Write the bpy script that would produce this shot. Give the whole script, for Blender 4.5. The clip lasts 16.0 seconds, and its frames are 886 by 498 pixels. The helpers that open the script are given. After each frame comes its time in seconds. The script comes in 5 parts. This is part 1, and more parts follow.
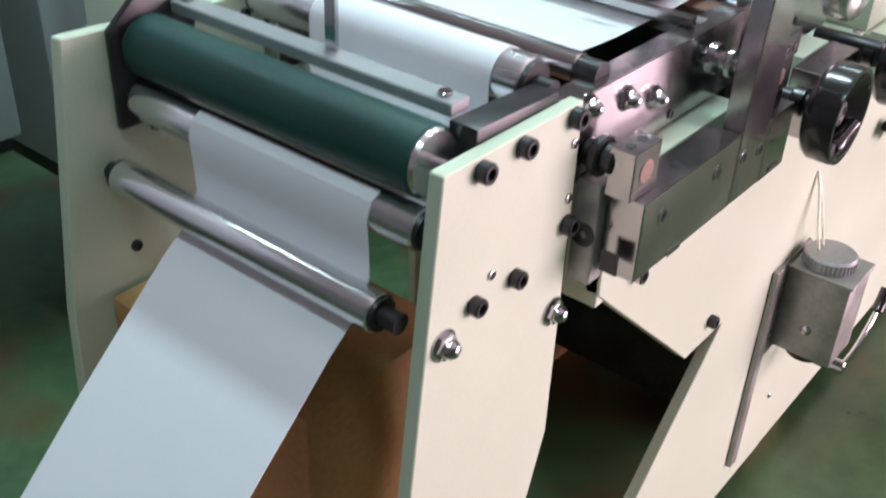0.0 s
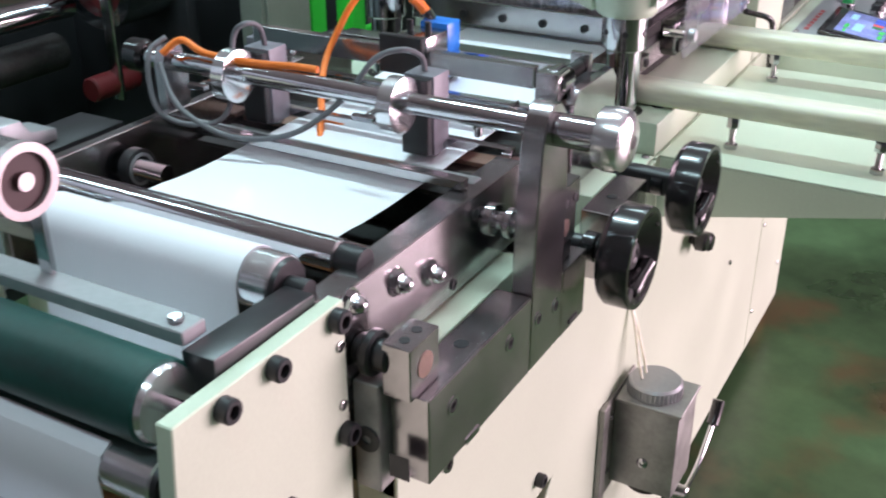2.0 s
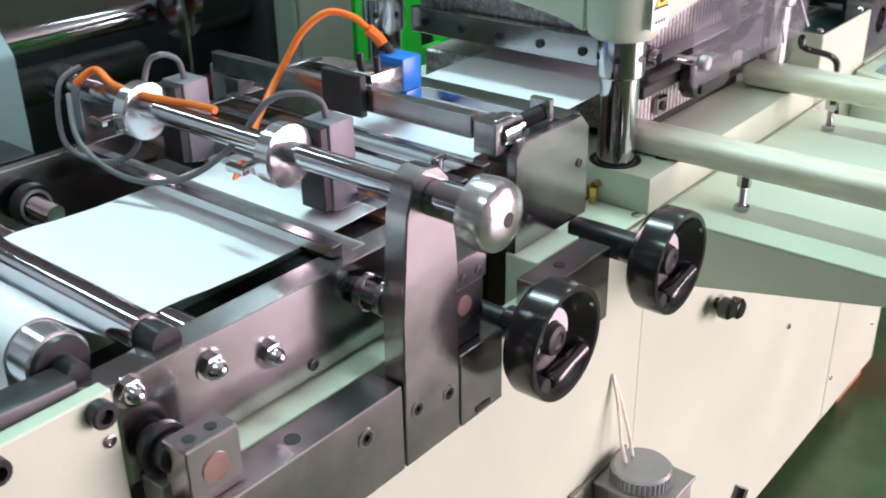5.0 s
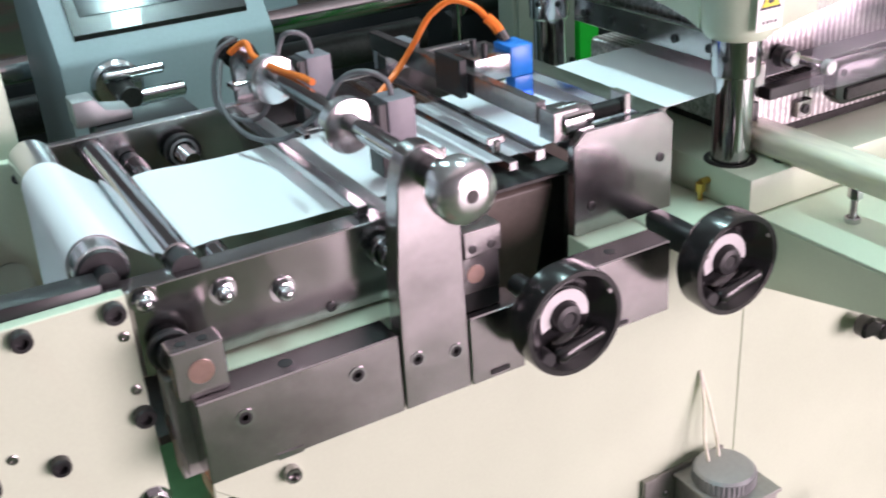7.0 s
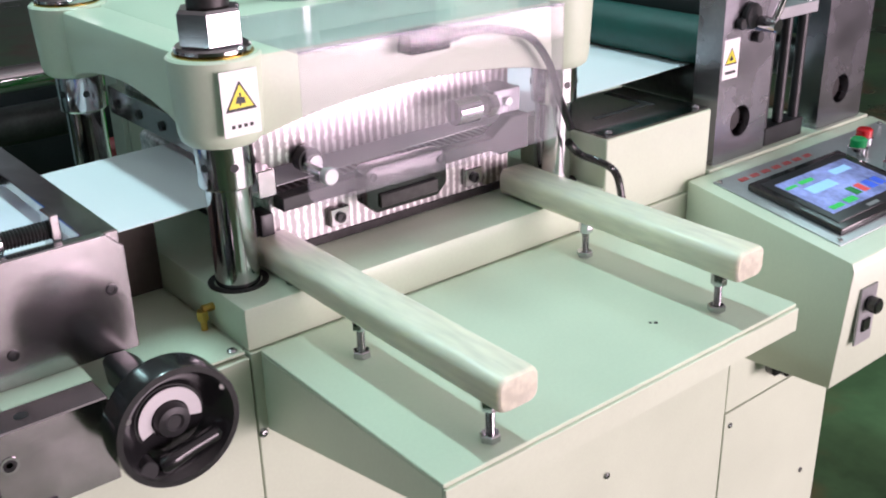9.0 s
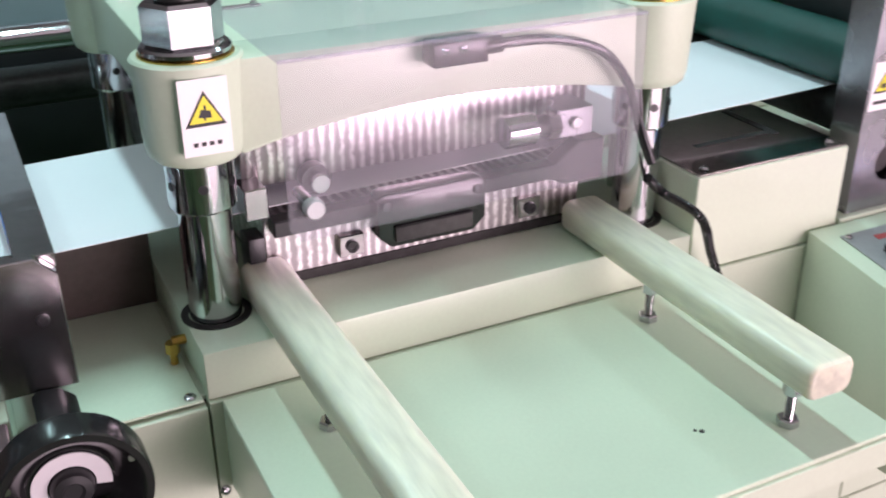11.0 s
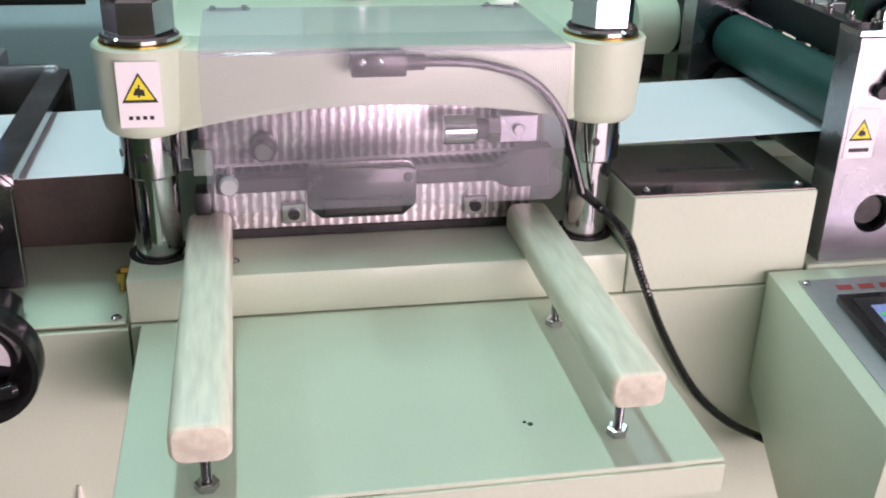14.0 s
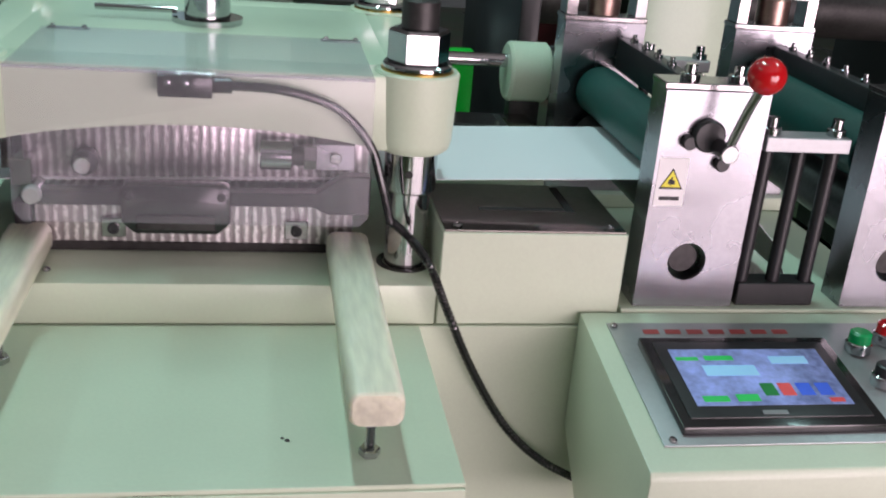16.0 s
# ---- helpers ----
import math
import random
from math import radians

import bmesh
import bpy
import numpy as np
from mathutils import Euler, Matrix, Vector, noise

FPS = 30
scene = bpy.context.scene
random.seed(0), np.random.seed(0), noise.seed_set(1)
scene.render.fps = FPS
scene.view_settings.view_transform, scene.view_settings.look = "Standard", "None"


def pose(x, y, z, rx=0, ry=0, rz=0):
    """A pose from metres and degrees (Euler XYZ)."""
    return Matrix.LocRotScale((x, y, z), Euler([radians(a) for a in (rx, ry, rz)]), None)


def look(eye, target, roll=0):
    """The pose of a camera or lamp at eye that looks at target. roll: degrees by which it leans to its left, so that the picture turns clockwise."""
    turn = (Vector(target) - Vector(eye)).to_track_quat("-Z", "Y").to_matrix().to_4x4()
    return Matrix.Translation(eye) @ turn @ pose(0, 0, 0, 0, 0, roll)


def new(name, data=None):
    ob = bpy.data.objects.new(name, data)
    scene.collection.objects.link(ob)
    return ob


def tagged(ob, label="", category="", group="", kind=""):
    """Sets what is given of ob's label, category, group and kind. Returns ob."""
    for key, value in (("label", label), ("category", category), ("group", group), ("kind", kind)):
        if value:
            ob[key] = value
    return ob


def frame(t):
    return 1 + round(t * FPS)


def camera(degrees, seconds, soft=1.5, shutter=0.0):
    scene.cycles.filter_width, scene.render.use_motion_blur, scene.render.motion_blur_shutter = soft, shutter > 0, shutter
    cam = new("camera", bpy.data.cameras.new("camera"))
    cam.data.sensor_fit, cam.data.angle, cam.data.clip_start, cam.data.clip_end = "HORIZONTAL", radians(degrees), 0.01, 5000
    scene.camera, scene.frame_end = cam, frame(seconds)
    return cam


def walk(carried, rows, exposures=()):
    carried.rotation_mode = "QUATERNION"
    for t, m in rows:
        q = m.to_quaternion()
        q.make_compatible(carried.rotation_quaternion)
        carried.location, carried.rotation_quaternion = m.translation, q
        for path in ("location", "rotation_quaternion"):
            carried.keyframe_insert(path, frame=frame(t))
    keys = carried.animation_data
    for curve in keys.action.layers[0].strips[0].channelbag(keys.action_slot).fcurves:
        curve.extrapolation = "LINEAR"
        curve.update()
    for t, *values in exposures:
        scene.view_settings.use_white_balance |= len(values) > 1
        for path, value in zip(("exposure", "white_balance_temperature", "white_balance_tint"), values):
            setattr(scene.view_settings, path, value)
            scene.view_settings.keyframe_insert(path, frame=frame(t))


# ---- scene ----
cam = camera(46.7, 16.0, soft=1.9, shutter=0.5)
PATH = [
    (0, (-1.351, -0.374, 0.458), (-0.021, 0.669, -0.612), 2.4),
    (0.5, (-1.318, -0.39, 0.485), (0.029, 0.686, -0.528), -0.3),
    (1, (-1.28, -0.382, 0.489), (0.14, 0.644, -0.476), -0.5),
    (1.5, (-1.241, -0.373, 0.498), (0.249, 0.598, -0.418), -0.0),
    (2, (-1.209, -0.367, 0.484), (0.351, 0.51, -0.409), -0.2),
    (2.5, (-1.183, -0.363, 0.473), (0.41, 0.466, -0.408), -1.2),
    (3, (-1.167, -0.36, 0.466), (0.454, 0.463, -0.368), -2.6),
    (3.2, (-1.161, -0.36, 0.464), (0.468, 0.478, -0.34), -2.7),
    (5.5, (-0.906, -0.562, 0.484), (0.344, 0.717, -0.412), -1.9),
    (6, (-0.864, -0.632, 0.462), (0.209, 0.832, -0.378), -3.9),
    (6.5, (-0.819, -0.71, 0.483), (0.041, 0.863, -0.405), -4.3),
    (7, (-0.795, -0.751, 0.501), (0.053, 0.828, -0.386), -4.1),
    (7.5, (-0.671, -0.781, 0.503), (0.323, 0.726, -0.359), -3.3),
    (8, (-0.538, -0.784, 0.479), (0.54, 0.676, -0.359), -2.4),
    (8.5, (-0.437, -0.783, 0.479), (0.727, 0.618, -0.347), -2.8),
    (8.7, (-0.416, -0.787, 0.474), (0.746, 0.627, -0.332), -2.2),
    (11, (-0.136, -0.708, 0.484), (0.657, 0.896, -0.408), -0.3),
    (11.5, (-0.085, -0.735, 0.486), (0.522, 0.954, -0.396), 0.0),
    (12, (-0.038, -0.757, 0.484), (0.491, 0.959, -0.396), 0.7),
    (12.5, (0.014, -0.776, 0.485), (0.491, 0.95, -0.405), 0.4),
    (13, (0.058, -0.813, 0.487), (0.463, 0.937, -0.393), 1.1),
    (13.5, (0.094, -0.852, 0.482), (0.43, 0.925, -0.373), 1.2),
    (14, (0.123, -0.883, 0.479), (0.475, 0.896, -0.365), 1.7),
    (14.5, (0.13, -0.906, 0.493), (0.441, 0.883, -0.347), 0.5),
    (15, (0.184, -0.96, 0.484), (0.437, 0.846, -0.337), 0.5),
    (15.5, (0.255, -0.967, 0.499), (0.601, 0.855, -0.248), 3.3),
    (16, (0.309, -0.946, 0.476), (0.657, 0.874, -0.276), 4.9),
]
walk(cam, [(t, look(e, g, r)) for t, e, g, r in PATH], [(0.0, 0.17, 6200, 25), (3.0, 0.09, 6100, 24), (6.5, 0.03, 6100, 16), (7.6, 0.06, 6100, 18), (8.5, -0.24, 6050, 16), (11.0, -0.36, 6100, 18), (14.0, -0.61, 6150, 17), (16.0, -0.93, 6100, 10)])

# ---- light: ceiling tubes over the hall and an added broad light from front right ----
world = bpy.data.worlds.new("hall_air")
scene.world = world
world.use_nodes = True
world.node_tree.nodes["Background"].inputs[0].default_value = (0.80, 0.90, 0.86, 1)
world.node_tree.nodes["Background"].inputs[1].default_value = 0.025
scene.view_settings.exposure = 0.0


def area_lamp(name, eye, target, sx, sy, watts, colour):
    d = bpy.data.lights.new(name, "AREA")
    d.shape, d.size, d.size_y, d.energy, d.color = "RECTANGLE", sx, sy, watts, colour
    ob = new(name, d)
    ob.matrix_world = look(eye, target)
    return ob


TUBE = (0.66, 1.0, 0.93)
for tx, ty, w in ((0.12, 0.60, 50), (-1.7, -0.20, 19), (2.2, 0.1, 18), (-0.6, 2.6, 15), (1.8, 2.6, 6)):
    area_lamp("tube_lamp", (tx, ty, 2.30), (tx, ty + 0.001, 0), 0.12, 1.2, w, TUBE)
# Added warm area lamp for the upright faces; its source is unseen.
area_lamp("front_lamp", (2.2, -4.0, 0.22), (0.0, 0.1, 0.0), 3.6, 1.9, 395, (1.0, 0.765, 0.785))


# ---- materials ----
def mat(name, colour, rough=0.5, metal=0.0, var=0.06, scale=9.0, bump=0.05, fine=140.0, spec=0.5, stretch=(1, 1, 1), emit=0.0, coat=0.0):
    m = bpy.data.materials.new(name)
    m.use_nodes = True
    nt = m.node_tree
    n, l = nt.nodes, nt.links
    b = n["Principled BSDF"]
    b.inputs["Metallic"].default_value = metal
    b.inputs["Specular IOR Level"].default_value = spec
    b.inputs["Coat Weight"].default_value = coat
    tc = n.new("ShaderNodeTexCoord")
    mp = n.new("ShaderNodeMapping")
    mp.inputs["Scale"].default_value = stretch
    l.new(tc.outputs["Object"], mp.inputs[0])
    big = n.new("ShaderNodeTexNoise")
    big.inputs["Scale"].default_value, big.inputs["Detail"].default_value = scale, 6
    l.new(mp.outputs[0], big.inputs[0])
    small = n.new("ShaderNodeTexNoise")
    small.inputs["Scale"].default_value, small.inputs["Detail"].default_value = fine, 3
    l.new(mp.outputs[0], small.inputs[0])
    ramp = n.new("ShaderNodeValToRGB")
    lo, hi = 1 - 2.2 * var, 1 + 1.2 * var
    ramp.color_ramp.elements[0].color = (*[min(1, c * lo) for c in colour], 1)
    ramp.color_ramp.elements[1].color = (*[min(1, c * hi) for c in colour], 1)
    ramp.color_ramp.elements[0].position, ramp.color_ramp.elements[1].position = 0.3, 0.7
    add = n.new("ShaderNodeMath")
    add.operation = "MULTIPLY_ADD"
    l.new(small.outputs[0], add.inputs[0])
    add.inputs[1].default_value = 0.35
    l.new(big.outputs[0], add.inputs[2])
    sub = n.new("ShaderNodeMath")
    sub.operation = "SUBTRACT"
    l.new(add.outputs[0], sub.inputs[0])
    sub.inputs[1].default_value = 0.17
    l.new(sub.outputs[0], ramp.inputs[0])
    l.new(ramp.outputs[0], b.inputs["Base Color"])
    rr = n.new("ShaderNodeMapRange")
    rr.inputs["To Min"].default_value, rr.inputs["To Max"].default_value = max(0.02, rough - 0.10), min(1, rough + 0.10)
    l.new(big.outputs[0], rr.inputs["Value"])
    l.new(rr.outputs[0], b.inputs["Roughness"])
    if bump:
        bp = n.new("ShaderNodeBump")
        bp.inputs["Strength"].default_value, bp.inputs["Distance"].default_value = bump, 0.002
        l.new(small.outputs[0], bp.inputs["Height"])
        l.new(bp.outputs[0], b.inputs["Normal"])
    if emit:
        l.new(ramp.outputs[0], b.inputs["Emission Color"])
        b.inputs["Emission Strength"].default_value = emit
    return m


PAINT = mat("cream_machine_paint", (0.575, 0.655, 0.51), 0.38, var=0.03, scale=5, bump=0.04, fine=260, coat=0.15)


def ground_steel(name, colour, rough, wave, strength):
    """Ground bare steel: clear reflections broken by a slightly uneven surface and oily stains."""
    m = mat(name, colour, rough, 1.0, var=0.08, scale=11, bump=0.0)
    n, l = m.node_tree.nodes, m.node_tree.links
    tc, nz, fine, b1, b2 = (n.new(k) for k in ("ShaderNodeTexCoord", "ShaderNodeTexNoise", "ShaderNodeTexNoise", "ShaderNodeBump", "ShaderNodeBump"))
    nz.inputs["Scale"].default_value, nz.inputs["Detail"].default_value = wave, 2
    fine.inputs["Scale"].default_value = 240
    l.new(tc.outputs["Object"], nz.inputs[0])
    l.new(tc.outputs["Object"], fine.inputs[0])
    b1.inputs["Strength"].default_value, b1.inputs["Distance"].default_value = strength, 0.010
    b2.inputs["Strength"].default_value, b2.inputs["Distance"].default_value = 0.06, 0.001
    l.new(nz.outputs[0], b1.inputs["Height"])
    l.new(fine.outputs[0], b2.inputs["Height"])
    l.new(b1.outputs[0], b2.inputs["Normal"])
    l.new(b2.outputs[0], n["Principled BSDF"].inputs["Normal"])
    return m


STEEL = ground_steel("ground_steel_plate", (0.46, 0.44, 0.45), 0.21, 14, 0.12)
BRUSHED = ground_steel("brushed_steel_block", (0.33, 0.33, 0.355), 0.27, 9, 0.08)
CHROME = mat("polished_chrome", (0.54, 0.54, 0.56), 0.10, 1.0, var=0.04, bump=0.0)
ALU = mat("anodised_aluminium_roller", (0.78, 0.78, 0.80), 0.20, 0.93, var=0.05, scale=20, bump=0.015, stretch=(1, 0.15, 1))
BLACK = mat("black_oxide_steel", (0.018, 0.018, 0.020), 0.38, 0.0, var=0.15, bump=0.05)
PLASTIC = mat("black_bakelite", (0.012, 0.012, 0.013), 0.22, 0.0, var=0.1, bump=0.02, coat=0.3)
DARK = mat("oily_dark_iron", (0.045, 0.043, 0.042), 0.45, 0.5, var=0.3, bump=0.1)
RUBBER = mat("dark_green_rubber", (0.006, 0.062, 0.052), 0.48, 0.0, var=0.12, scale=12, bump=0.05)
PAPER = mat("white_label_paper", (0.81, 0.81, 0.85), 0.42, 0.0, var=0.012, scale=3, bump=0.01, fine=300, coat=0.12)
NYLON = mat("worn_nylon_bar", (0.765, 0.755, 0.61), 0.36, 0.0, var=0.13, scale=9, bump=0.12, fine=70, stretch=(2.6, 0.35, 2.6))
NYLON.node_tree.nodes["Principled BSDF"].inputs["Subsurface Weight"].default_value = 0.5
NYLON.node_tree.nodes["Principled BSDF"].inputs["Subsurface Radius"].default_value = (0.012, 0.012, 0.010)
NYLON.node_tree.nodes["Principled BSDF"].inputs["Subsurface Scale"].default_value = 1.0
ORANGE = mat("orange_cable_sheath", (0.85, 0.19, 0.02), 0.45, var=0.06, bump=0.0)
GREYCABLE = mat("grey_cable_sheath", (0.12, 0.12, 0.13), 0.5, var=0.08, bump=0.0)
BLUE = mat("blue_sensor_plastic", (0.01, 0.17, 0.62), 0.35, var=0.05, bump=0.0)
GREYBOX = mat("grey_sensor_case", (0.17, 0.16, 0.185), 0.45, 0.0, var=0.06, bump=0.02)
WHITE = mat("white_sticker", (0.85, 0.84, 0.84), 0.45, var=0.01, bump=0.0)
YELLOW = mat("warning_yellow", (0.80, 0.73, 0.03), 0.45, var=0.02, bump=0.0)
INK = mat("black_ink", (0.012, 0.012, 0.012), 0.5, var=0.02, bump=0.0)
RED = mat("glossy_red_ball", (0.50, 0.008, 0.012), 0.12, var=0.03, bump=0.0, coat=0.5)
BRASS = mat("brass_fitting", (0.60, 0.40, 0.10), 0.28, 1.0, var=0.1)
COPPER = mat("copper_pin_end", (0.43, 0.30, 0.26), 0.35, 1.0, var=0.15)
BROWN = mat("brown_packing_board", (0.42, 0.23, 0.09), 0.75, var=0.15, scale=6, bump=0.15)
# Cabinet paint with the weak light behind the press put into its colour.
SHADED_PAINT = mat("shaded_grey_green_paint", (0.21, 0.23, 0.19), 0.6, var=0.06, scale=5)
# Dark brown for walls under the web, with their shade put into the colour.
SHADE_BROWN = mat("shade_brown_wall", (0.085, 0.066, 0.056), 0.42, var=0.15, scale=8)
PALE = mat("pale_dial_ring", (0.66, 0.65, 0.66), 0.45, var=0.03)
TIMBER = mat("rough_timber", (0.40, 0.20, 0.085), 0.8, var=0.2, scale=14, bump=0.2, stretch=(1, 6, 6))
BLUEGREY = mat("blue_grey_cabinet_paint", (0.36, 0.44, 0.47), 0.45, var=0.04, scale=4)
BRIGHTGREEN = mat("bright_green_paint", (0.01, 0.48, 0.03), 0.35, var=0.05)
WALLPAINT = mat("hall_wall_paint", (0.22, 0.25, 0.25), 0.7, var=0.06, scale=1.2, bump=0.1)
CEIL = mat("hall_ceiling_paint", (0.62, 0.63, 0.62), 0.8, var=0.05, scale=1.0)
GREYPANEL = mat("grey_aluminium_panel", (0.40, 0.41, 0.42), 0.40, 0.6, var=0.06, scale=8)
STEELBOX = mat("lubricator_grey_casting", (0.33, 0.33, 0.31), 0.42, 0.5, var=0.12, scale=25, bump=0.1)


def floor_material():
    m = mat("green_epoxy_floor", (0.060, 0.120, 0.052), 0.30, var=0.25, scale=2.2, bump=0.06, fine=25)
    n, l = m.node_tree.nodes, m.node_tree.links
    b = n["Principled BSDF"]
    old = b.inputs["Base Color"].links[0].from_socket
    tc, nz, cr, mx = n.new("ShaderNodeTexCoord"), n.new("ShaderNodeTexNoise"), n.new("ShaderNodeValToRGB"), n.new("ShaderNodeMix")
    mx.data_type = "RGBA"
    nz.inputs["Scale"].default_value, nz.inputs["Detail"].default_value = 3.1, 8
    cr.color_ramp.elements[0].position, cr.color_ramp.elements[1].position = 0.52, 0.66
    l.new(tc.outputs["Object"], nz.inputs[0])
    l.new(nz.outputs[0], cr.inputs[0])
    l.new(cr.outputs[0], mx.inputs[0])
    l.new(old, mx.inputs[6])
    mx.inputs[7].default_value = (0.11, 0.062, 0.030, 1)
    l.new(mx.outputs[2], b.inputs["Base Color"])
    return m


FLOOR = floor_material()


def machined_material():
    """Bright milled tool steel with upright cutter marks, their reflections put into the colour."""
    m = mat("milled_tool_steel", (0.55, 0.50, 0.50), 0.33, 0.9, var=0.12, scale=12, bump=0.0)
    n, l = m.node_tree.nodes, m.node_tree.links
    b = n["Principled BSDF"]
    tc, mp, wv, nz, mul, cr = (n.new(k) for k in ("ShaderNodeTexCoord", "ShaderNodeMapping", "ShaderNodeTexWave", "ShaderNodeTexNoise", "ShaderNodeMath", "ShaderNodeValToRGB"))
    l.new(tc.outputs["Object"], mp.inputs[0])
    wv.inputs["Scale"].default_value, wv.inputs["Distortion"].default_value, wv.inputs["Detail"].default_value, wv.inputs["Detail Scale"].default_value = 33, 1.6, 3, 3.0
    l.new(mp.outputs[0], wv.inputs[0])
    nz.inputs["Scale"].default_value = 230
    l.new(mp.outputs[0], nz.inputs[0])
    mul.operation = "MULTIPLY"
    l.new(wv.outputs[1], mul.inputs[0])
    l.new(nz.outputs[0], mul.inputs[1])
    cr.color_ramp.elements[0].position, cr.color_ramp.elements[1].position = 0.16, 0.52
    cr.color_ramp.elements[0].color, cr.color_ramp.elements[1].color = (0.36, 0.33, 0.34, 1), (0.90, 0.87, 0.88, 1)
    l.new(mul.outputs[0], cr.inputs[0])
    l.new(cr.outputs[0], b.inputs["Base Color"])
    bp = n.new("ShaderNodeBump")
    bp.inputs["Strength"].default_value, bp.inputs["Distance"].default_value = 0.25, 0.001
    l.new(mul.outputs[0], bp.inputs["Height"])
    l.new(bp.outputs[0], b.inputs["Normal"])
    return m


MILLED = machined_material()


def clear_material():
    m = bpy.data.materials.new("clear_acrylic")
    m.use_nodes = True
    n, l = m.node_tree.nodes, m.node_tree.links
    b = n["Principled BSDF"]
    n.remove(b)
    tr, gl, mx, lw = n.new("ShaderNodeBsdfTransparent"), n.new("ShaderNodeBsdfGlossy"), n.new("ShaderNodeMixShader"), n.new("ShaderNodeLayerWeight")
    df, mx2, pw, sc = n.new("ShaderNodeBsdfDiffuse"), n.new("ShaderNodeMixShader"), n.new("ShaderNodeMath"), n.new("ShaderNodeMath")
    tr.inputs[0].default_value = (0.95, 0.93, 0.96, 1)
    gl.inputs["Roughness"].default_value = 0.06
    df.inputs[0].default_value = (0.68, 0.70, 0.76, 1)
    pw.operation, sc.operation = "POWER", "MULTIPLY_ADD"
    pw.inputs[1].default_value = 4.5
    sc.inputs[1].default_value, sc.inputs[2].default_value = 0.45, 0.03
    l.new(lw.outputs["Facing"], pw.inputs[0])
    l.new(pw.outputs[0], sc.inputs[0])
    l.new(sc.outputs[0], mx.inputs[0])
    l.new(tr.outputs[0], mx.inputs[1])
    l.new(gl.outputs[0], mx.inputs[2])
    mx2.inputs[0].default_value = 0.07
    l.new(mx.outputs[0], mx2.inputs[1])
    l.new(df.outputs[0], mx2.inputs[2])
    l.new(mx2.outputs[0], n["Material Output"].inputs[0])
    return m


CLEAR = clear_material()


# ---- builders ----
def thing(name, at, label, category, group="", kind=""):
    ob = new(name)
    ob.location = at
    ob.empty_display_size = 0.02
    return tagged(ob, label, category, group, kind)


def base_of(parent):
    p = Vector((0, 0, 0))
    while parent is not None:
        p += parent.location
        parent = parent.parent
    return p


def finish(bm, name, material, smooth):
    me = bpy.data.meshes.new(name)
    bmesh.ops.recalc_face_normals(bm, faces=bm.faces)
    bm.to_mesh(me)
    bm.free()
    me.materials.append(material)
    if smooth:
        me.polygons.foreach_set("use_smooth", [True] * len(me.polygons))
        me.set_sharp_from_angle(angle=radians(32))
    return me


def part(name, bm, material, parent, label="", smooth=True):
    """One mesh under a thing or part; bm is in the world's metres."""
    bmesh.ops.translate(bm, verts=bm.verts, vec=-base_of(parent))
    ob = new(name, finish(bm, name, material, smooth))
    ob.parent = parent
    return tagged(ob, label)


def solid(name, bm, material, label, category, group="", kind="", at=(0, 0, 0), smooth=True):
    bmesh.ops.translate(bm, verts=bm.verts, vec=-Vector(at))
    ob = new(name, finish(bm, name, material, smooth))
    ob.location = at
    return tagged(ob, label, category, group, kind)


def bevelled(bm, w, seg=2):
    if w > 0:
        ed = [e for e in bm.edges if len(e.link_faces) == 2 and e.calc_face_angle(0) > 0.6]
        bmesh.ops.bevel(bm, geom=ed, offset=w, segments=seg, profile=0.5, affect="EDGES", clamp_overlap=True)
    return bm


def box(x0, x1, y0, y1, z0, z1, bev=0.001, bm=None):
    b = bmesh.new()
    bmesh.ops.create_cube(b, size=1)
    for v in b.verts:
        v.co = Vector((x0 + (v.co.x + 0.5) * (x1 - x0), y0 + (v.co.y + 0.5) * (y1 - y0), z0 + (v.co.z + 0.5) * (z1 - z0)))
    bevelled(b, bev, 1 if bev < 0.0015 else 2)
    return joined(bm, b)


def joined(bm, b):
    if bm is None:
        return b
    me = bpy.data.meshes.new("tmp")
    b.to_mesh(me)
    b.free()
    bm.from_mesh(me)
    bpy.data.meshes.remove(me)
    return bm


def prism(poly, axis, a0, a1, bev=0.001, bm=None):
    """A flat outline pulled along an axis. poly is (x, z) for axis y, (x, y) for z, (y, z) for x."""
    b = bmesh.new()
    put = {"y": lambda u, v, a: (u, a, v), "z": lambda u, v, a: (u, v, a), "x": lambda u, v, a: (a, u, v)}[axis]
    lo = [b.verts.new(put(u, v, a0)) for u, v in poly]
    hi = [b.verts.new(put(u, v, a1)) for u, v in poly]
    b.faces.new(lo)
    b.faces.new(hi[::-1])
    for k in range(len(poly)):
        j = (k + 1) % len(poly)
        b.faces.new((lo[k], hi[k], hi[j], lo[j]))
    bmesh.ops.recalc_face_normals(b, faces=b.faces)
    bevelled(b, bev, 1 if bev < 0.0015 else 2)
    return joined(bm, b)


def lathe(prof, p, axis="z", seg=28, bm=None):
    """prof: (distance along the axis, radius) from p."""
    b = bmesh.new()
    rings = []
    for d, r in prof:
        ring = []
        for k in range(seg):
            a = 2 * math.pi * k / seg
            u, v = r * math.cos(a), r * math.sin(a)
            co = {"z": (u, v, d), "y": (u, d, v), "x": (d, u, v)}[axis]
            ring.append(b.verts.new(Vector(co) + Vector(p)))
        rings.append(ring)
    for r0, r1 in zip(rings, rings[1:]):
        for k in range(seg):
            j = (k + 1) % seg
            b.faces.new((r0[k], r0[j], r1[j], r1[k]))
    b.faces.new(rings[0][::-1])
    b.faces.new(rings[-1])
    return joined(bm, b)


